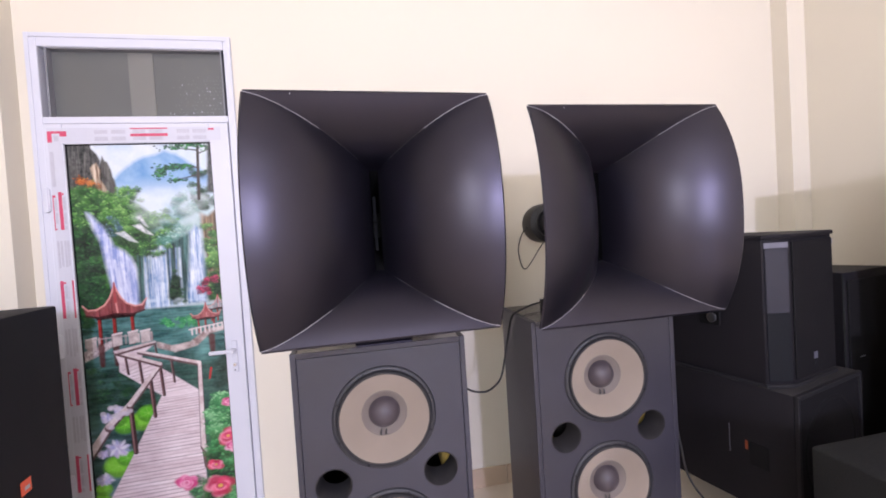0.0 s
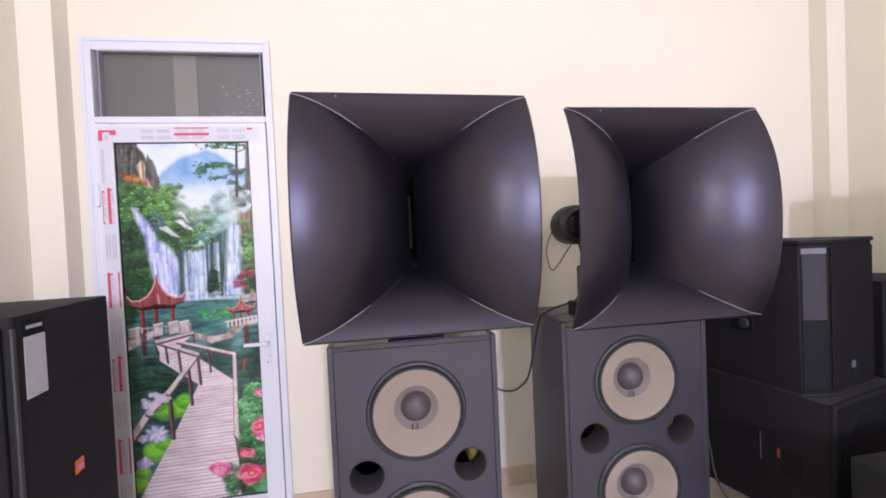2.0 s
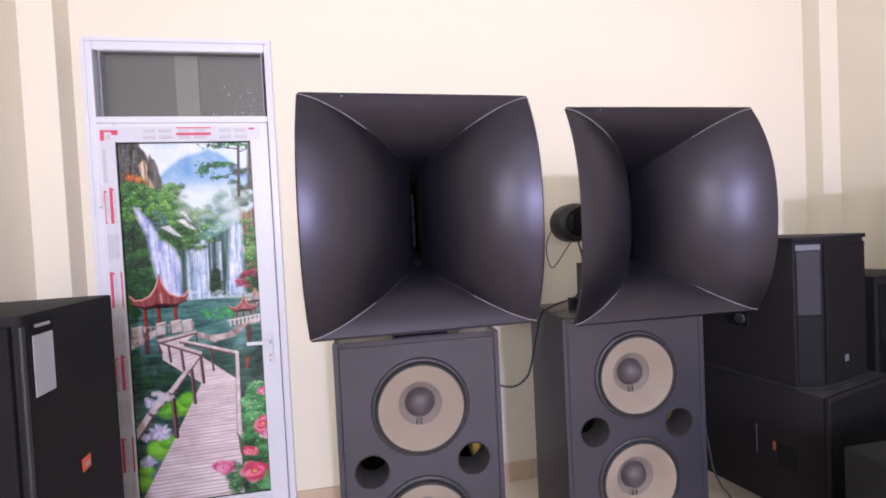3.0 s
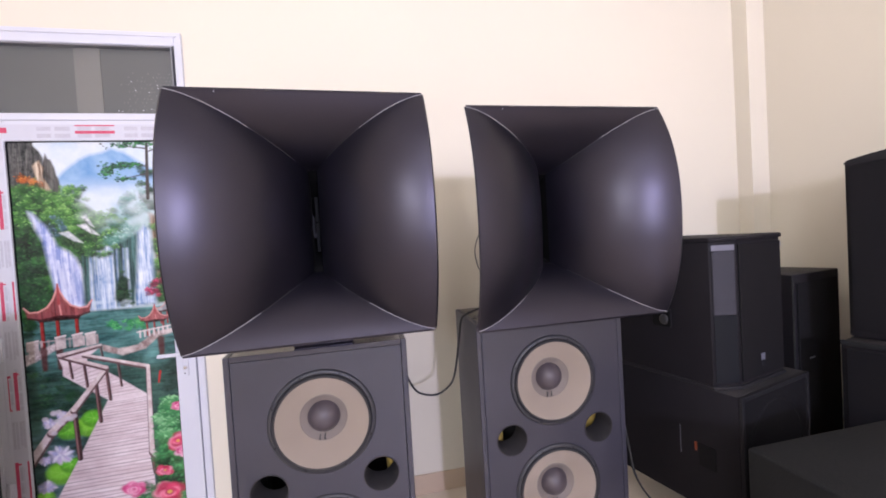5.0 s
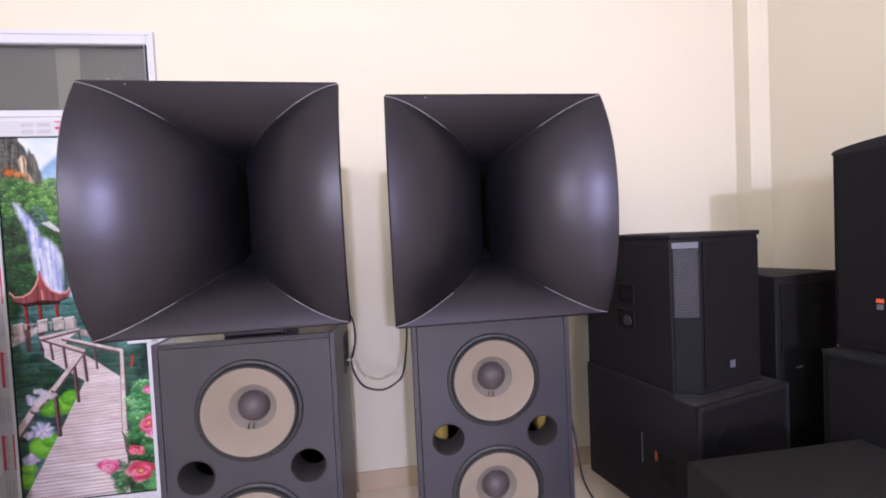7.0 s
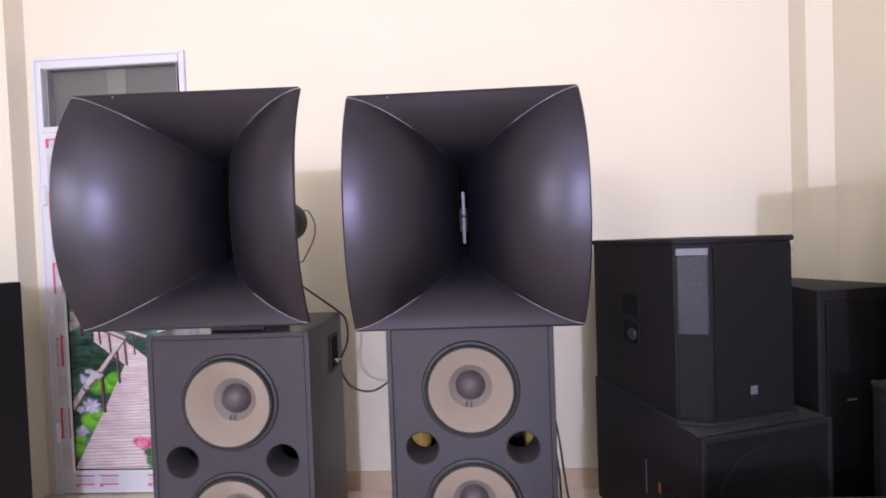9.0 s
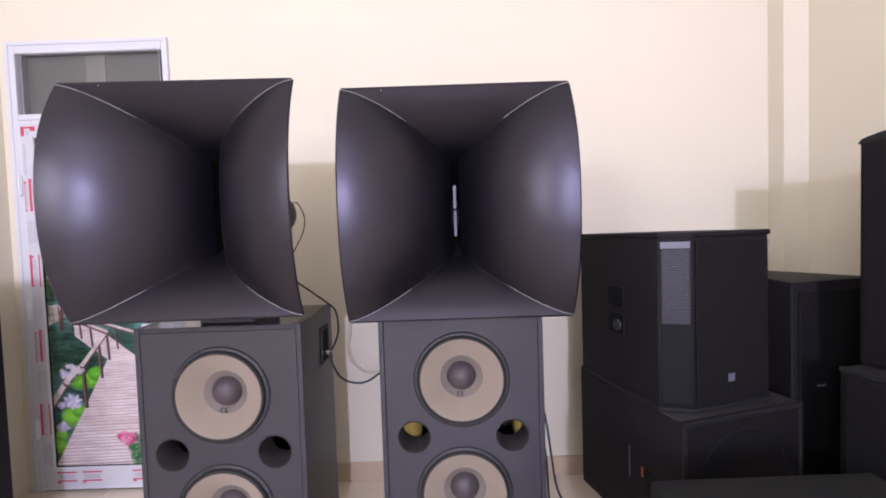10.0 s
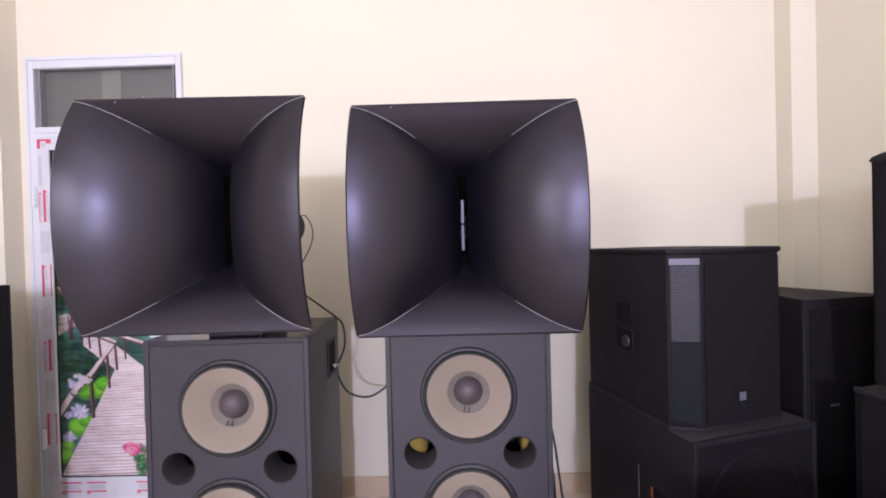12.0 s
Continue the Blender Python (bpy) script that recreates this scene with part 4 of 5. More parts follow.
def bass_cabinet(m, width, height, depth, upper, lower, ports, plate, out, label):
    cab = base("bass_cabinet", m, label, "loudspeaker", "bass cabinets under the horns")
    w, t = width / 2, 0.019
    for s in (-1, 1):
        part("side_panel", box(min(s * w, s * (w - t)), max(s * w, s * (w - t)), 0, depth, 0.004, height, 0.0025), SLATE, cab)
    part("top_panel", box(-w + t, w - t, 0.0005, depth, height - t, height - 0.0005, 0.0015), SLATE_TOP, cab, "smooth laminate top")
    part("bottom_panel", box(-w + t, w - t, 0.0005, depth, 0.004, 0.004 + t, 0.0015), SLATE, cab)
    part("back_panel", box(-w + t, w - t, depth - t, depth - 0.001, 0.004 + t, height - t), SLATE, cab)
    g = 0.0016
    holes = [(0.0, upper, 0.166), (0.0, lower, 0.166)] + [(sx_ * ports[0], ports[1], 0.0585) for sx_ in (-1, 1)]
    part("baffle", pierced(-w + t + g, w - t - g, 0.004 + t + g, height - t - g, 0.0025, 0.022, holes, 64), SLATE, cab, "slate grey front board")
    for s in (-1, 1):
        part("port", lathe([(0.0585, 0.0015), (0.060, 0.0), (0.0625, 0.0022), (0.0600, 0.024), (0.0575, 0.115), (0.0560, 0.115), (0.0565, 0.004), (0.0585, 0.0015)], 48, (s * ports[0], 0.0, ports[1])), TUBE_BLACK, cab, "dark round bass port", 40)
    for s, x_in in ((-1, 0.168), (1, 0.212)):
        if s > 0 or plate is None:
            part("wadding", box(min(s * x_in, s * (w - t - 0.002)), max(s * x_in, s * (w - t - 0.002)), 0.125, 0.30, ports[1] - 0.12, ports[1] + 0.2, 0.048, seg=4), WOOL, cab, "yellow glass wool inside the cabinet")
    part("wadding", box(-w + t + 0.02, w - t - 0.02, depth - 0.06, depth - 0.022, ports[1] - 0.2, ports[1] + 0.3, 0.01), TUBE_BLACK, cab, "dark felt inside the cabinet")
    woofer(cab, 0, upper, 0.0, out)
    woofer(cab, 0, lower, 0.0, out)
    for dx in (-w + 0.06, w - 0.06):
        for dy in (0.05, depth - 0.05):
            part("foot", lathe([(0, -0.004), (0.022, -0.004), (0.022, 0.0)], 16), GASKET, cab).matrix_local = pose(dx, dy, 0.0, -90, 0, 0)
    if plate:       # recessed terminal cup on the side
        cup = bmesh.new()
        y0, y1, z0, z1 = plate
        for a, b, c, d in ((y0, y1, z1 - 0.012, z1), (y0, y1, z0, z0 + 0.012), (y0, y0 + 0.012, z0 + 0.012, z1 - 0.012), (y1 - 0.012, y1, z0 + 0.012, z1 - 0.012)):
            box(w, w + 0.006, a, b, c, d, 0.002, bm=cup)
        dish = part("terminal_cup", cup, DRIVER, cab, "black recessed terminal cup")
        part("cup_floor", box(w + 0.0006, w + 0.002, y0 + 0.012, y1 - 0.012, z0 + 0.012, z1 - 0.012), GASKET, dish)
        part("socket", lathe([(0, 0), (0.008, 0), (0.010, 0.004), (0.010, 0.012)], 16), CHROME, dish, "bright metal cable socket").matrix_local = pose(w + 0.014, (y0 + y1) / 2 + 0.012, z0 + 0.035, 0, 0, 90)
        part("socket_pin", tube([(w + 0.012, y0 + 0.02, z0 + 0.050), (w + 0.018, (y0 + y1) / 2, z0 + 0.042), (w + 0.020, y1 - 0.01, z0 + 0.028)], 0.0035, 8, 4), CHROME, dish)
    return cab


bass_cabinet(pose(0.136, 1.512, 0, 0, 0, 0.6), 0.597, 1.058, 0.40, 0.806, 0.375, (0.185, 0.592), (0.225, 0.335, 0.832, 0.985), 0.006, "slate grey double-woofer cabinet carrying a black horn, beside the door")
bass_cabinet(pose(1.008, 1.550, 0, 0, 0, -1.0), 0.606, 1.070, 0.36, 0.822, 0.391, (0.183, 0.608), None, 0.0, "slate grey double-woofer cabinet carrying a black horn, standing free")


# ---- the horns ----
def horn(m, foot_h, vane, label):
    """Mouth corners in the plane y = 0; base under the mouth's lower edge by foot_h."""
    h = base("horn_loudspeaker", m, label, "horn loudspeaker", "large black horns")
    zc, depth, bow = foot_h + 0.362, 0.215, 0.086
    A0, A1 = radians(17.0), radians(83.5)     # the side walls flare along an arc between these angles
    arc = lambda u: A0 + (A1 - A0) * u
    fx = lambda u: (math.cos(A0) - math.cos(arc(u))) / (math.cos(A0) - math.cos(A1))
    fy = lambda u: (math.sin(arc(u)) - math.sin(A0)) / (math.sin(A1) - math.sin(A0))
    W = lambda u: 0.015 + 0.3375 * fx(u)
    H = lambda u, s: 0.362 - 0.190 * max(0.0, 1 - fx(u)) ** (1.4 if s > 0 else 1.34)
    N, K = 28, 24

    def sheet(fn, off):
        """Inner skin, outer skin moved by off, and the rim between them at the mouth; none share points."""
        bm = bmesh.new()
        off = Vector(off)

        def skin(shift):
            g = [[bm.verts.new(Vector(fn(i / N, 2 * j / K - 1)) + shift) for j in range(K + 1)] for i in range(N + 1)]
            return [bm.faces.new((g[i][j], g[i + 1][j], g[i + 1][j + 1], g[i][j + 1])) for i in range(N) for j in range(K)]

        inner, outer = skin(Vector()), skin(off)
        for ends in ([(1.0, 2 * j / K - 1) for j in range(K + 1)], [(i / N, -1.0) for i in range(N + 1)], [(i / N, 1.0) for i in range(N + 1)]):
            a = [bm.verts.new(Vector(fn(*e))) for e in ends]
            b = [bm.verts.new(Vector(fn(*e)) + off) for e in ends]
            for k in range(len(a) - 1):
                bm.faces.new((a[k], a[k + 1], b[k + 1], b[k]))
        bm.normal_update()
        if inner[len(inner) // 2].normal.dot(off) > 0:
            bmesh.ops.reverse_faces(bm, faces=inner)
        else:
            bmesh.ops.reverse_faces(bm, faces=outer)
        return bm

    def side(s):
        return lambda u, v: (s * W(u) * (1 + 0.003 * u * (1 - v * v)), depth - fy(u) * (depth + bow * (1 - abs(v) ** 2.4)), zc - H(u, -1) + (v + 1) / 2 * (H(u, 1) + H(u, -1)))

    def lid(s):
        return lambda u, v: (v * W(u), depth - fy(u) * depth, zc + s * H(u, s))

    part("side_wall", sheet(side(-1), (-0.005, 0.004, 0)), HORN, h, "", 60)
    part("side_wall", sheet(side(1), (0.005, 0.004, 0)), HORN, h, "", 60)
    part("top_wall", sheet(lid(1), (0, 0.003, 0.006)), HORN, h, "", 60)
    part("bottom_wall", sheet(lid(-1), (0, 0.003, -0.006)), HORN, h, "", 60)
    for s in (-1, 1):
        for t in (-1, 1):
            run = lambda a, b: [(s * (W(u) - 0.0004), depth - fy(u) * depth - 0.001 * (u > 0.98), zc + t * (H(u, t) - 0.0004)) for u in [a + (b - a) * k / 8 for k in range(9)]]
            # dull towards the throat, pale towards the mouth
            part("seam", tube(run(0.2, 0.55), 0.0006, 6, 2), SEAM, h, "dull seam")
            part("seam", tube(run(0.55, 1.0), 0.0013, 6, 2), SEAM_PALE, h, "pale outer seam")
    # narrow throat behind the slot, round adaptor and compression driver
    th = bmesh.new()
    rings = []
    for y, a, b in ((depth, 0.015, 0.172), (depth + 0.15, 0.020, 0.12), (depth + 0.40, 0.045, 0.045)):
        rings.append([th.verts.new((x * a, y, zc + z * b)) for x, z in ((-1, -1), (1, -1), (1, 1), (-1, 1))])
    for a, b in zip(rings, rings[1:]):
        for k in range(4):
            th.faces.new((a[k], b[k], b[(k + 1) % 4], a[(k + 1) % 4]))
    bmesh.ops.recalc_face_normals(th, faces=th.faces[:])
    # the slot's inner shade is put into this colour
    th_ob = part("throat", th, RECESS_SHADE, h)
    mod = th_ob.modifiers.new("thickness", "SOLIDIFY")
    mod.thickness, mod.offset = 0.006, 1.0
    for z0, z1 in ((-0.105, -0.004), (0.004, 0.095)):
        # black in one horn, pale in the other: each slot's light is in the colour
        part("slot_vane", box(-0.006, 0.006, depth + 0.100, depth + 0.106, zc + z0, zc + z1, 0.001, seg=1), vane, h, "slot vane, its colour set by the slot's light")
    y0 = depth + 0.40
    drv = part("driver", lathe([(0.0, y0 + 0.175), (0.060, y0 + 0.175), (0.085, y0 + 0.165), (0.097, y0 + 0.14), (0.100, y0 + 0.12), (0.100, y0 + 0.05), (0.096, y0 + 0.03), (0.075, y0 + 0.018), (0.062, y0 + 0.012), (0.060, y0 - 0.03), (0.0, y0 - 0.03)], 48, (0, 0, zc)), DRIVER, h, "black round compression driver", 40)
    part("flange", lathe([(0.0, y0 - 0.006), (0.074, y0 - 0.006), (0.076, y0 + 0.004), (0.074, y0 + 0.012), (0.0, y0 + 0.012)], 32, (0, 0, zc)), DRIVER, drv, "", 40)
    part("rivet", lathe([(0, 0.0), (0.0015, 0.0005), (0.002, 0.003)], 12, (-0.228, depth * (1 - fy(0.968)) - 0.001, zc + H(0.968, 1) - 0.0018)), PAPER, h, "tiny white rivet")
    # foot on the cabinet's top
    part("foot", box(-0.10, 0.10, depth + 0.02, depth + 0.26, 0.0, foot_h + 0.362 - 0.19, 0.004), HORN, h, "dark support block")
    return h


horn(pose(0.159, 1.318, 1.058, 0, 0, 1.6), 0.066, GASKET, "large satin black square-mouthed horn on the cabinet beside the door")
horn(pose(1.007, 1.346, 1.070, 0, 0, 0.0), 0.024, BADGE, "large satin black square-mouthed horn on the free-standing cabinet")


# ---- the black loudspeakers round about ----
def badge(parent, m, w, h, mat, label, name="badge"):
    ob = part(name, box(-w / 2, w / 2, -0.0025, 0.0, -h / 2, h / 2, 0.001, seg=1), mat, parent, label)
    ob.matrix_local = m
    return ob


def rounded(outline_box, r=0.02, seg=4):
    x0, x1, y0, y1 = outline_box
    out = []
    for cx, cy, a0 in ((x1 - r, y0 + r, -90), (x1 - r, y1 - r, 0), (x0 + r, y1 - r, 90), (x0 + r, y0 + r, 180)):
        for k in range(seg + 1):
            a = radians(a0 + 90 * k / seg)
            out.append((cx + r * math.cos(a), cy + r * math.sin(a)))
    return out


# beside the door: front edge rounded, grille in front, paper label and orange plate on its flank
sl = base("loudspeaker", pose(-1.005, 1.395, 0, 0, 0, 8.4), "tall black loudspeaker with paper label and orange badge on its flank", "loudspeaker")
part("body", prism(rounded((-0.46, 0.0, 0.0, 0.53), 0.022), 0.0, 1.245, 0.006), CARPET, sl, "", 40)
part("grille", prism(rounded((-0.44, -0.022, -0.014, 0.004), 0.006, 2), 0.03, 1.215, 0.003), GRILLE, sl, "black cloth grille")
part("corner_trim", tube([(-0.004, 0.006, 0.03), (-0.004, 0.006, 0.6), (-0.004, 0.006, 1.21)], 0.007, 8, 4), BASKET, sl, "paler corner edge")
paper = badge(sl, pose(0.0005, 0.085, 1.085, 0, 0, 90), 0.092, 0.185, PAPER, "white paper label", "paper_label")
dark = part("label_head", box(-0.046, 0.046, -0.0025, 0.0, 0.0, 0.05, 0.0008, seg=1), GASKET, sl, "black printed label head")
dark.matrix_local = pose(0.0005, 0.085, 1.180, 0, 0, 90)
part("print_bar", box(-0.036, 0.034, -0.0032, -0.0024, 0.020, 0.030), PAPER, dark)
badge(sl, pose(0.0005, 0.265, 0.680, 0, 0, 90), 0.050, 0.046, ORANGE, "orange square badge plate")
part("badge_mark", box(-0.012, 0.012, -0.0034, -0.0024, -0.006, 0.006), PAPER, sl).matrix_local = pose(0.0005, 0.268, 0.676, 0, 0, 90)

# lower box of the stack: turned towards the room
YAW = 14.7
s3 = base("subwoofer", pose(1.745, 1.42, 0, 0, 0, YAW), "black subwoofer box with an orange badge, under another loudspeaker", "loudspeaker", "stacked black loudspeakers")
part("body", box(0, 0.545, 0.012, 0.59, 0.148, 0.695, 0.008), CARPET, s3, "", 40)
rim = bmesh.new()
for x0, x1, z0, z1 in ((0, 0.018, 0.148, 0.695), (0.527, 0.545, 0.148, 0.695), (0.018, 0.527, 0.675, 0.695), (0.018, 0.527, 0.148, 0.168)):
    box(x0, x1, -0.004, 0.013, z0, z1, 0.004, bm=rim)
part("front_rim", rim, EDGE_TRIM, s3, "scuffed front edge")
part("grille", box(0.02, 0.525, 0.004, 0.0118, 0.170, 0.673, 0.002, seg=1), GRILLE, s3, "black cloth grille")
part("woofer_ring", lathe([(0.20, 0.0039), (0.205, 0.001), (0.215, 0.001), (0.22, 0.0039)], 48, (0.272, 0, 0.42)), GRILLE, s3, "round driver outline behind cloth", 40)
badge(s3, pose(-0.0005, 0.19, 0.42, 0, 0, -90), 0.011, 0.040, ORANGE_SHADED, "orange badge plate, darkened for the shade on it")
# raised block: the handle hollow's shade is only its black colour
hh = bmesh.new()
box(-0.004, 0.0005, 0.105, 0.178, 0.34, 0.44, 0.003, bm=hh)
part("side_handle", hh, GASKET, s3, "black block for the dark of a handle recess")
part("trim_line", box(-0.0025, 0.0005, 0.258, 0.261, 0.36, 0.49), BADGE, s3, "thin pale label edge")
for cx, cy in ((0.27, 0.11), (0.445, 0.11), (0.27, 0.49), (0.445, 0.49)):
    fork = bmesh.new()
    box(cx - 0.045, cx + 0.045, cy - 0.045, cy + 0.045, 0.141, 0.149, 0.002, bm=fork)
    for dx in (-0.021, 0.016):
        box(cx + dx, cx + dx + 0.005, cy - 0.022, cy + 0.022, 0.045, 0.142, 0.001, bm=fork)
    castor = part("castor", fork, BASKET, s3, "black swivel castor")
    part("wheel", lathe([(0.0, -0.014), (0.040, -0.014), (0.050, -0.010), (0.050, 0.010), (0.040, 0.014), (0.0, 0.014)], 24), TUBE_BLACK, castor, "", 40).matrix_local = pose(cx, cy, 0.05, 0, 0, 90)

def perforated(x0, x1, z0, z1, cols, rows, y, share=0.72, rim=0.0015):
    """A thin sheet with staggered round holes, each cell an eight-sided ring; the holes have depth."""
    bm = bmesh.new()
    cw, ch = (x1 - x0) / (cols + 0.5), (z1 - z0) / rows
    r = min(cw, ch) / 2 * share
    for j in range(rows):
        shift = cw * 0.5 * (j % 2)
        for i in range(cols):
            cx, cz = x0 + shift + (i + 0.5) * cw, z0 + (j + 0.5) * ch
            out, hole, deep = [], [], []
            for k in range(8):
                a = math.tau * (k + 0.5) / 8
                c, q = math.cos(a), math.sin(a)
                m = max(abs(c), abs(q))
                out.append(bm.verts.new((cx + c / m * cw / 2, y, cz + q / m * ch / 2)))
                hole.append(bm.verts.new((cx + c * r, y, cz + q * r)))
                deep.append(bm.verts.new((cx + c * r, y + rim, cz + q * r)))
            for k in range(8):
                n = (k + 1) % 8
                bm.faces.new((out[k], out[n], hole[n], hole[k]))
                bm.faces.new((hole[k], hole[n], deep[n], deep[k]))
            # the corners of the cell beyond the eight-sided ring
            for k, sx_, sz_ in ((0, 1, 1), (2, -1, 1), (4, -1, -1), (6, 1, -1)):
                v = bm.verts.new((cx + sx_ * cw / 2, y, cz + sz_ * ch / 2))
                bm.faces.new((out[k], v, out[(k + 1) % 8]))
    return bm


# upper box: chamfered front with a perforated strip
s2 = base("loudspeaker", pose(1.721, 1.522, 0.695, 0, 0, YAW), "black loudspeaker with perforated grey corner strip, standing on a subwoofer", "loudspeaker", "stacked black loudspeakers")
plan = [(0, 0), (0.098, -0.053), (0.445, -0.053), (0.462, -0.04), (0.462, 0.30), (0.40, 0.47), (0.0, 0.47)]
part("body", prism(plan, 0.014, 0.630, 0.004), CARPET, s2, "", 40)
cap_plan = [(-0.006, -0.006), (0.094, -0.062), (0.449, -0.062), (0.470, -0.045), (0.470, 0.30), (0.405, 0.478), (-0.006, 0.478)]
part("top_cap", prism(cap_plan, 0.626, 0.646, 0.006), CARPET, s2, "", 40)
part("bottom_cap", prism([(x * 1.0, y) for x, y in cap_plan], 0.0, 0.016, 0.005), EDGE_TRIM, s2, "scuffed base edge", 40)
strip_m = pose(0, 0, 0, 0, 0, math.degrees(math.atan2(-0.053, 0.098)))
part("perforated_strip", perforated(0.010, 0.104, 0.318, 0.586, 12, 34, -0.004), PERF, s2, "grey perforated steel strip").matrix_local = strip_m
part("strip_backing", box(0.009, 0.105, -0.0015, 0.0005, 0.315, 0.588), GASKET, s2).matrix_local = strip_m
# same strip further down, with the shadow on it mixed into the colour
part("shaded_strip", box(0.010, 0.104, -0.004, 0.0005, 0.03, 0.315, 0.001, seg=1), GRILLE_GREY, s2, "lower corner strip, its shade put into the colour").matrix_local = strip_m
part("badge_bar", box(0.008, 0.105, -0.0048, 0.0005, 0.588, 0.612, 0.001, seg=1), BADGE, s2, "pale grey badge bar").matrix_local = strip_m
part("grille", box(0.108, 0.440, -0.060, -0.0528, 0.03, 0.612, 0.003), GRILLE, s2, "black front grille")
badge(s2, pose(0.262, -0.060, 0.112), 0.030, 0.030, BADGE, "small grey badge plate")
badge(s2, pose(0.262, -0.060, 0.080), 0.022, 0.022, GRILLE_GREY, "small grey badge plate")
badge(s2, pose(0.454, -0.052, 0.595, 0, 0, 35), 0.014, 0.024, PAPER, "pale corner sticker")
for z in (0.388, 0.278):        # two handle pockets on the flank, one above the other; their depth is only dark colour
    turned = pose(0, 0.222, z, 0, -90, 0)
    ring = [(sx * (0.032 + 0.012 * math.cos(q)), sy * (0.036 + 0.012 * math.sin(q))) for sx, sy, qs in ((1, 1, (0, 30, 60, 90)), (-1, 1, (90, 60, 30, 0)), (-1, -1, (0, 30, 60, 90)), (1, -1, (90, 60, 30, 0))) for q in map(math.radians, qs)]
    pk = part("handle_pocket", prism(ring, -0.001, 0.004, 0.002), CARPET, s2, "black recessed side handle")
    pk.matrix_local = turned
    part("pocket_shade", prism([(x * 0.93, y * 0.93) for x, y in ring], 0.002, 0.0052, 0.0005), RECESS_SHADE, pk)
    # the upper grip takes the painted shade too, the lower one stays paler
    part("grip", prism([(0.024 * math.cos(q) - 0.006, 0.022 * math.sin(q) - 0.014) for q in (k * math.tau / 20 for k in range(20))], 0.004, 0.014, 0.005), GRIP if z < 0.3 else RECESS_SHADE, pk, "rounded grip", 50)

# tapered cabinet behind
s4 = base("loudspeaker", pose(2.30, 1.635, 0, 0, 0, 12), "tall black tapered loudspeaker in the corner", "loudspeaker")
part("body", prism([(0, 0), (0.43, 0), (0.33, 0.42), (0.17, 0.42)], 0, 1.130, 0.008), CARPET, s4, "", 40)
part("corner_trim", tube([(0.004, 0.002, 0.02), (0.004, 0.002, 0.6), (0.004, 0.002, 1.115)], 0.006, 8, 4), CARPET_GREY, s4, "paler corner edge")
part("grille", box(0.03, 0.40, -0.008, 0.001, 0.04, 1.09, 0.003), GRILLE, s4, "black cloth grille")
badge(s4, pose(0.135, -0.008, 0.715), 0.045, 0.008, BADGE, "small silver name bar")

# right-hand pile: a base box, and a tall arched loudspeaker turned across the room
RY = -76.0
s7 = base("subwoofer", pose(2.300, 1.447, 0, 0, 0, RY), "black subwoofer box against the side wall", "loudspeaker", "black loudspeakers at the side wall")
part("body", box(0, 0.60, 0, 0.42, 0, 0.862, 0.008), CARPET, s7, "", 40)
part("grille", box(0.02, 0.58, -0.008, 0.001, 0.03, 0.835, 0.003), GRILLE, s7, "black cloth grille")
part("top_edge", box(0.0, 0.60, -0.005, 0.014, 0.846, 0.8655, 0.004), CARPET_GREY, s7, "pale scuffed front edge")

s5 = base("loudspeaker", pose(2.385, 1.468, 0.866, 0, 0, RY), "tall black arched loudspeaker standing on a subwoofer", "loudspeaker", "black loudspeakers at the side wall")


def arched(x0, x1, y0, y1, z1, rise, z0=0.0, n=16):
    bm = bmesh.new()
    outline = [(x0, z0), (x1, z0)] + [(x1 + (x0 - x1) * k / n, z1 + rise * math.sin(math.pi * k / n) ** 0.8) for k in range(n + 1)]
    a = [bm.verts.new((x, y0, z)) for x, z in outline]
    b = [bm.verts.new((x, y1, z)) for x, z in outline]
    bm.faces.new(a), bm.faces.new(b[::-1])
    for i in range(len(outline)):
        j = (i + 1) % len(outline)
        bm.faces.new((a[j], a[i], b[i], b[j]))
    bmesh.ops.recalc_face_normals(bm, faces=bm.faces[:])
    bmesh.ops.bevel(bm, geom=[e for e in bm.edges if e.is_manifold and e.calc_face_angle(0) > 0.5], offset=0.006, segments=2, affect="EDGES")
    return bm


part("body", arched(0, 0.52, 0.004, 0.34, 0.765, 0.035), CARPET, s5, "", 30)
part("grille", arched(0.012, 0.508, -0.010, 0.003, 0.735, 0.034, 0.03), GRILLE, s5, "black cloth grille")
part("crown_trim", arched(0.0, 0.52, -0.006, 0.0035, 0.767, 0.035, 0.748), EDGE_TRIM, s5, "scuffed crown edge", 30)
badge(s5, pose(0.137, -0.010, 0.198), 0.021, 0.015, ORANGE, "orange badge plate")
badge(s5, pose(0.137, -0.010, 0.175), 0.018, 0.020, BADGE, "pale badge plate")

# carpeted box in front
s6 = base("subwoofer", pose(1.525, 0.62, 0, 0, 0, 0.5), "low charcoal carpeted speaker box in front of the stack", "loudspeaker")
part("body", box(0, 0.635, 0, 0.585, 0, 0.645, 0.012, seg=3), CARPET_GREY, s6, "", 40)
part("grille", box(0.03, 0.605, -0.008, 0.001, 0.03, 0.615, 0.003), GRILLE, s6, "black cloth grille")


# ---- cables ----
def cable(points, r, label):
    return tagged(part("cable", tube(points, r), CABLE, None, "", 60), label, "cable", "speaker cables")


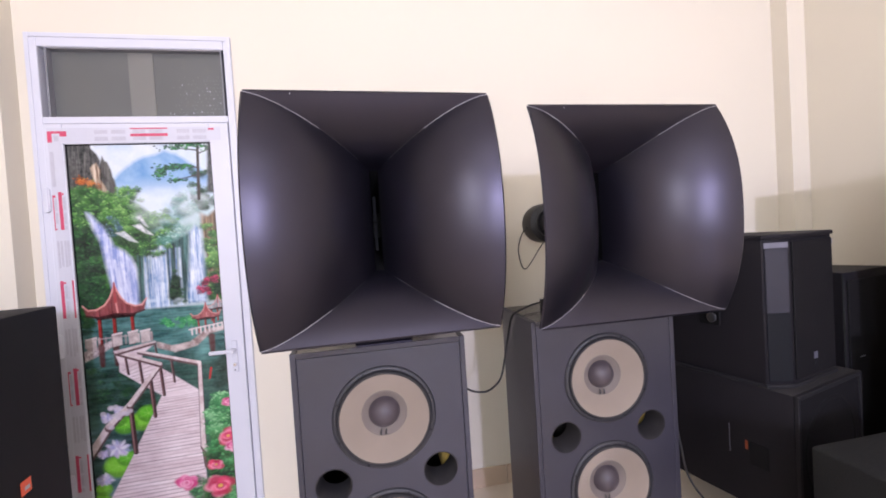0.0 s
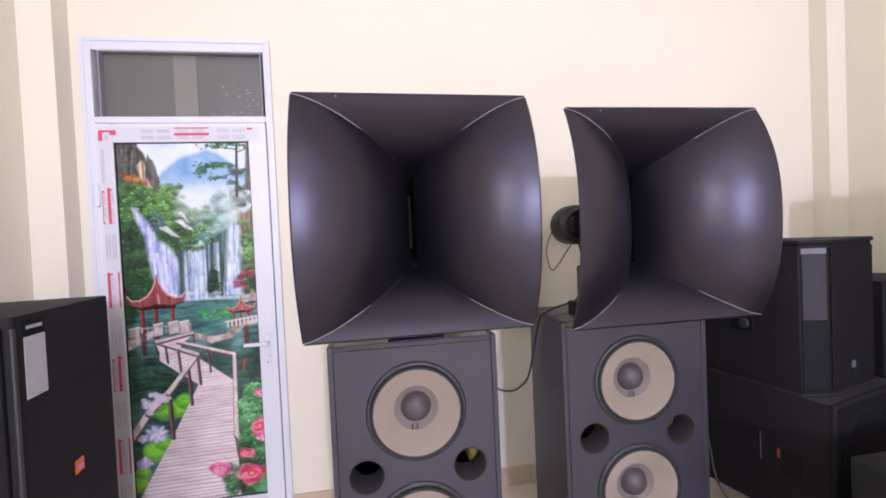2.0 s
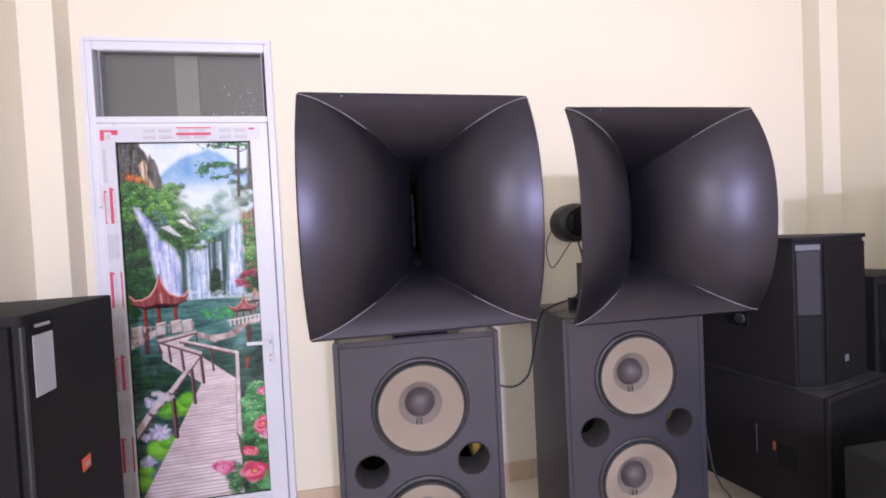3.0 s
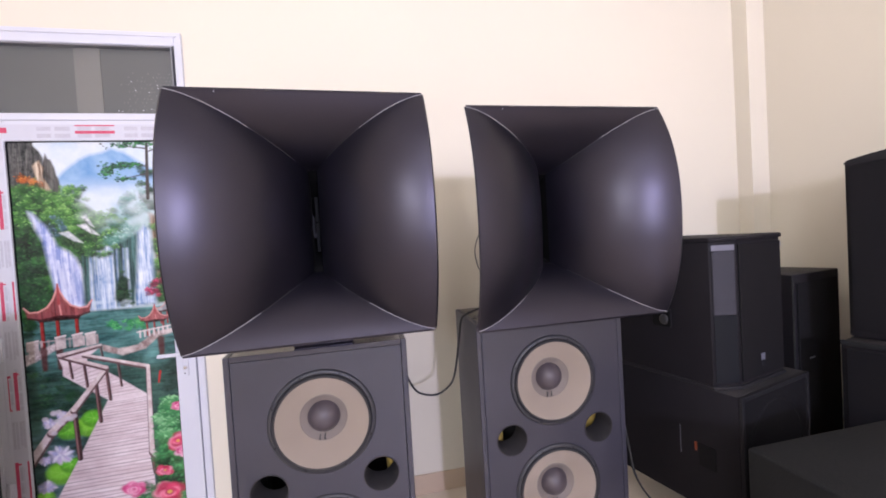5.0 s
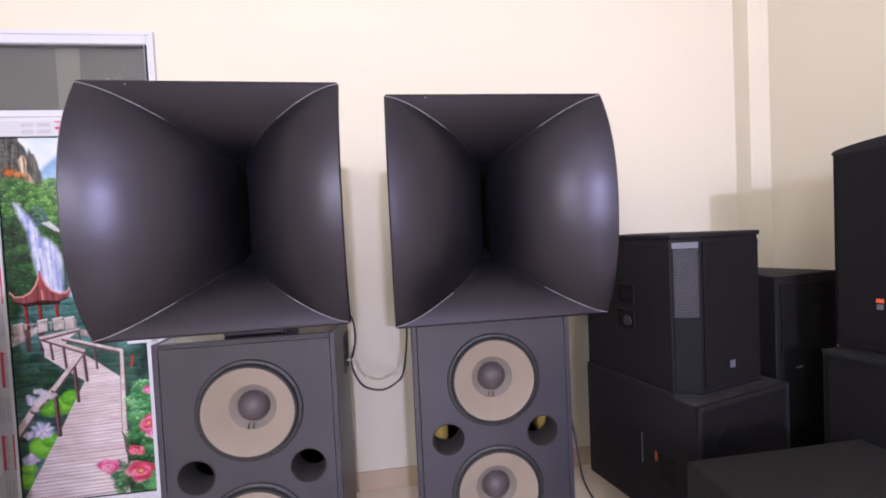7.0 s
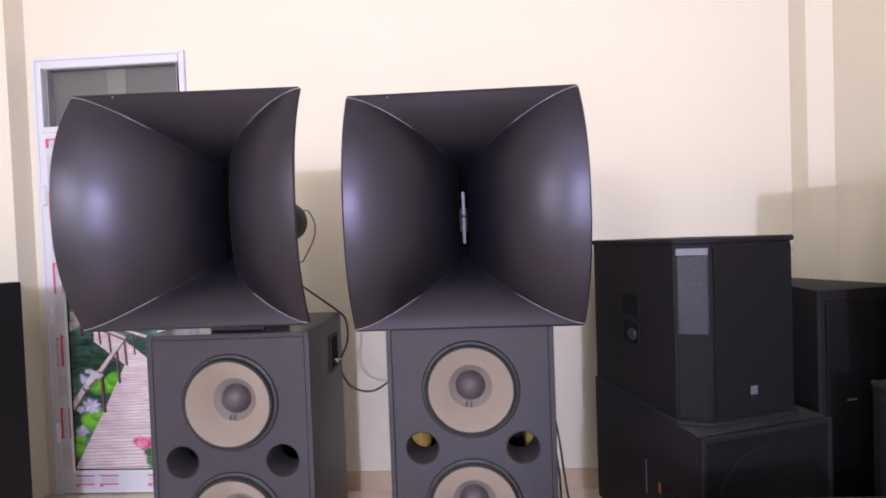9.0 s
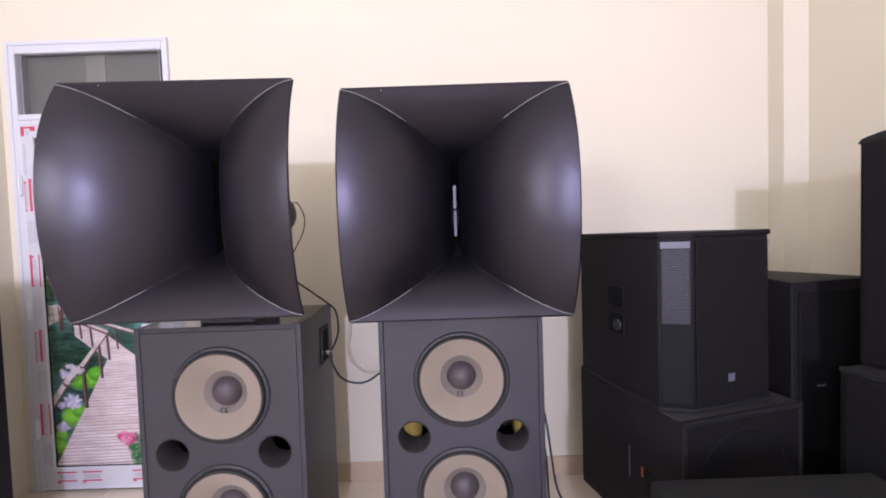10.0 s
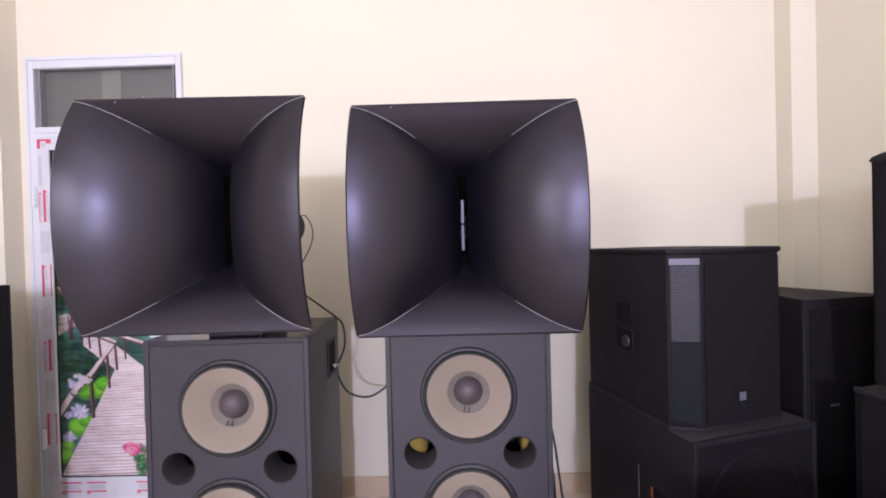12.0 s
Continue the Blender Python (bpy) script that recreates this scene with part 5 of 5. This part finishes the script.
cable([(0.450, 1.805, 0.872), (0.462, 1.80, 0.815), (0.50, 1.805, 0.75), (0.574, 1.807, 0.727), (0.635, 1.825, 0.745), (0.672, 1.84, 0.79), (0.692, 1.80, 0.95), (0.692, 1.735, 1.055), (0.715, 1.72, 1.082), (0.80, 1.79, 1.090), (0.92, 1.85, 1.11), (0.99, 1.90, 1.22), (1.0, 1.97, 1.36)], 0.0046, "black speaker cable drooping between the two cabinets")
cable([(0.452, 1.83, 0.87), (0.462, 1.905, 0.93), (0.452, 1.92, 1.02), (0.42, 1.90, 1.066), (0.36, 1.88, 1.12), (0.25, 1.90, 1.20), (0.17, 1.97, 1.30), (0.16, 2.02, 1.395)], 0.0045, "black cable from terminal cup up to the horn driver")
cable([(0.225, 2.03, 1.53), (0.255, 2.03, 1.535), (0.287, 2.03, 1.473), (0.280, 2.03, 1.40), (0.245, 2.02, 1.324), (0.215, 2.02, 1.285), (0.175, 2.02, 1.32), (0.165, 2.02, 1.395)], 0.0028, "thin black wire loop on the horn driver")
cable([(0.912, 2.03, 1.445), (0.880, 2.03, 1.41), (0.855, 2.03, 1.334), (0.868, 2.03, 1.25), (0.890, 2.03, 1.233), (0.926, 2.03, 1.272), (0.960, 2.03, 1.32), (0.997, 2.03, 1.365)], 0.0028, "thin black wire loop on the horn driver")
cable([(1.314, 1.80, 0.86), (1.322, 1.70, 0.74), (1.330, 1.60, 0.62), (1.340, 1.575, 0.50), (1.356, 1.57, 0.39), (1.391, 1.57, 0.31), (1.441, 1.565, 0.237), (1.51, 1.56, 0.13), (1.60, 1.55, 0.02), (1.68, 1.54, 0.006)], 0.0045, "black cable hanging down the cabinet flank")
cable([(1.316, 1.86, 0.74), (1.330, 1.80, 0.62), (1.362, 1.76, 0.42), (1.375, 1.76, 0.20), (1.41, 1.76, 0.03), (1.45, 1.70, 0.006), (1.50, 1.55, 0.006)], 0.0045, "black cable hanging down the cabinet flank")
tagged(part("terminal_block", box(0.868, 0.912, 1.80, 1.84, 1.070, 1.106, 0.004), DRIVER), "small black terminal block on the cabinet top", "terminal block")


# ---- floor tiles ----
tile_me = mesh_of("tile", box(-0.298, 0.298, -0.298, 0.298, -0.006, 0.0, 0.0015, seg=1), TILE)
for i in range(8):
    for j in range(13):
        x, y = XL + 0.3 + i * 0.6, YB - 0.3 - j * 0.6
        t_ob = new("tile", tile_me)
        t_ob.location = (x, y, 0)
        t_ob.parent = floor
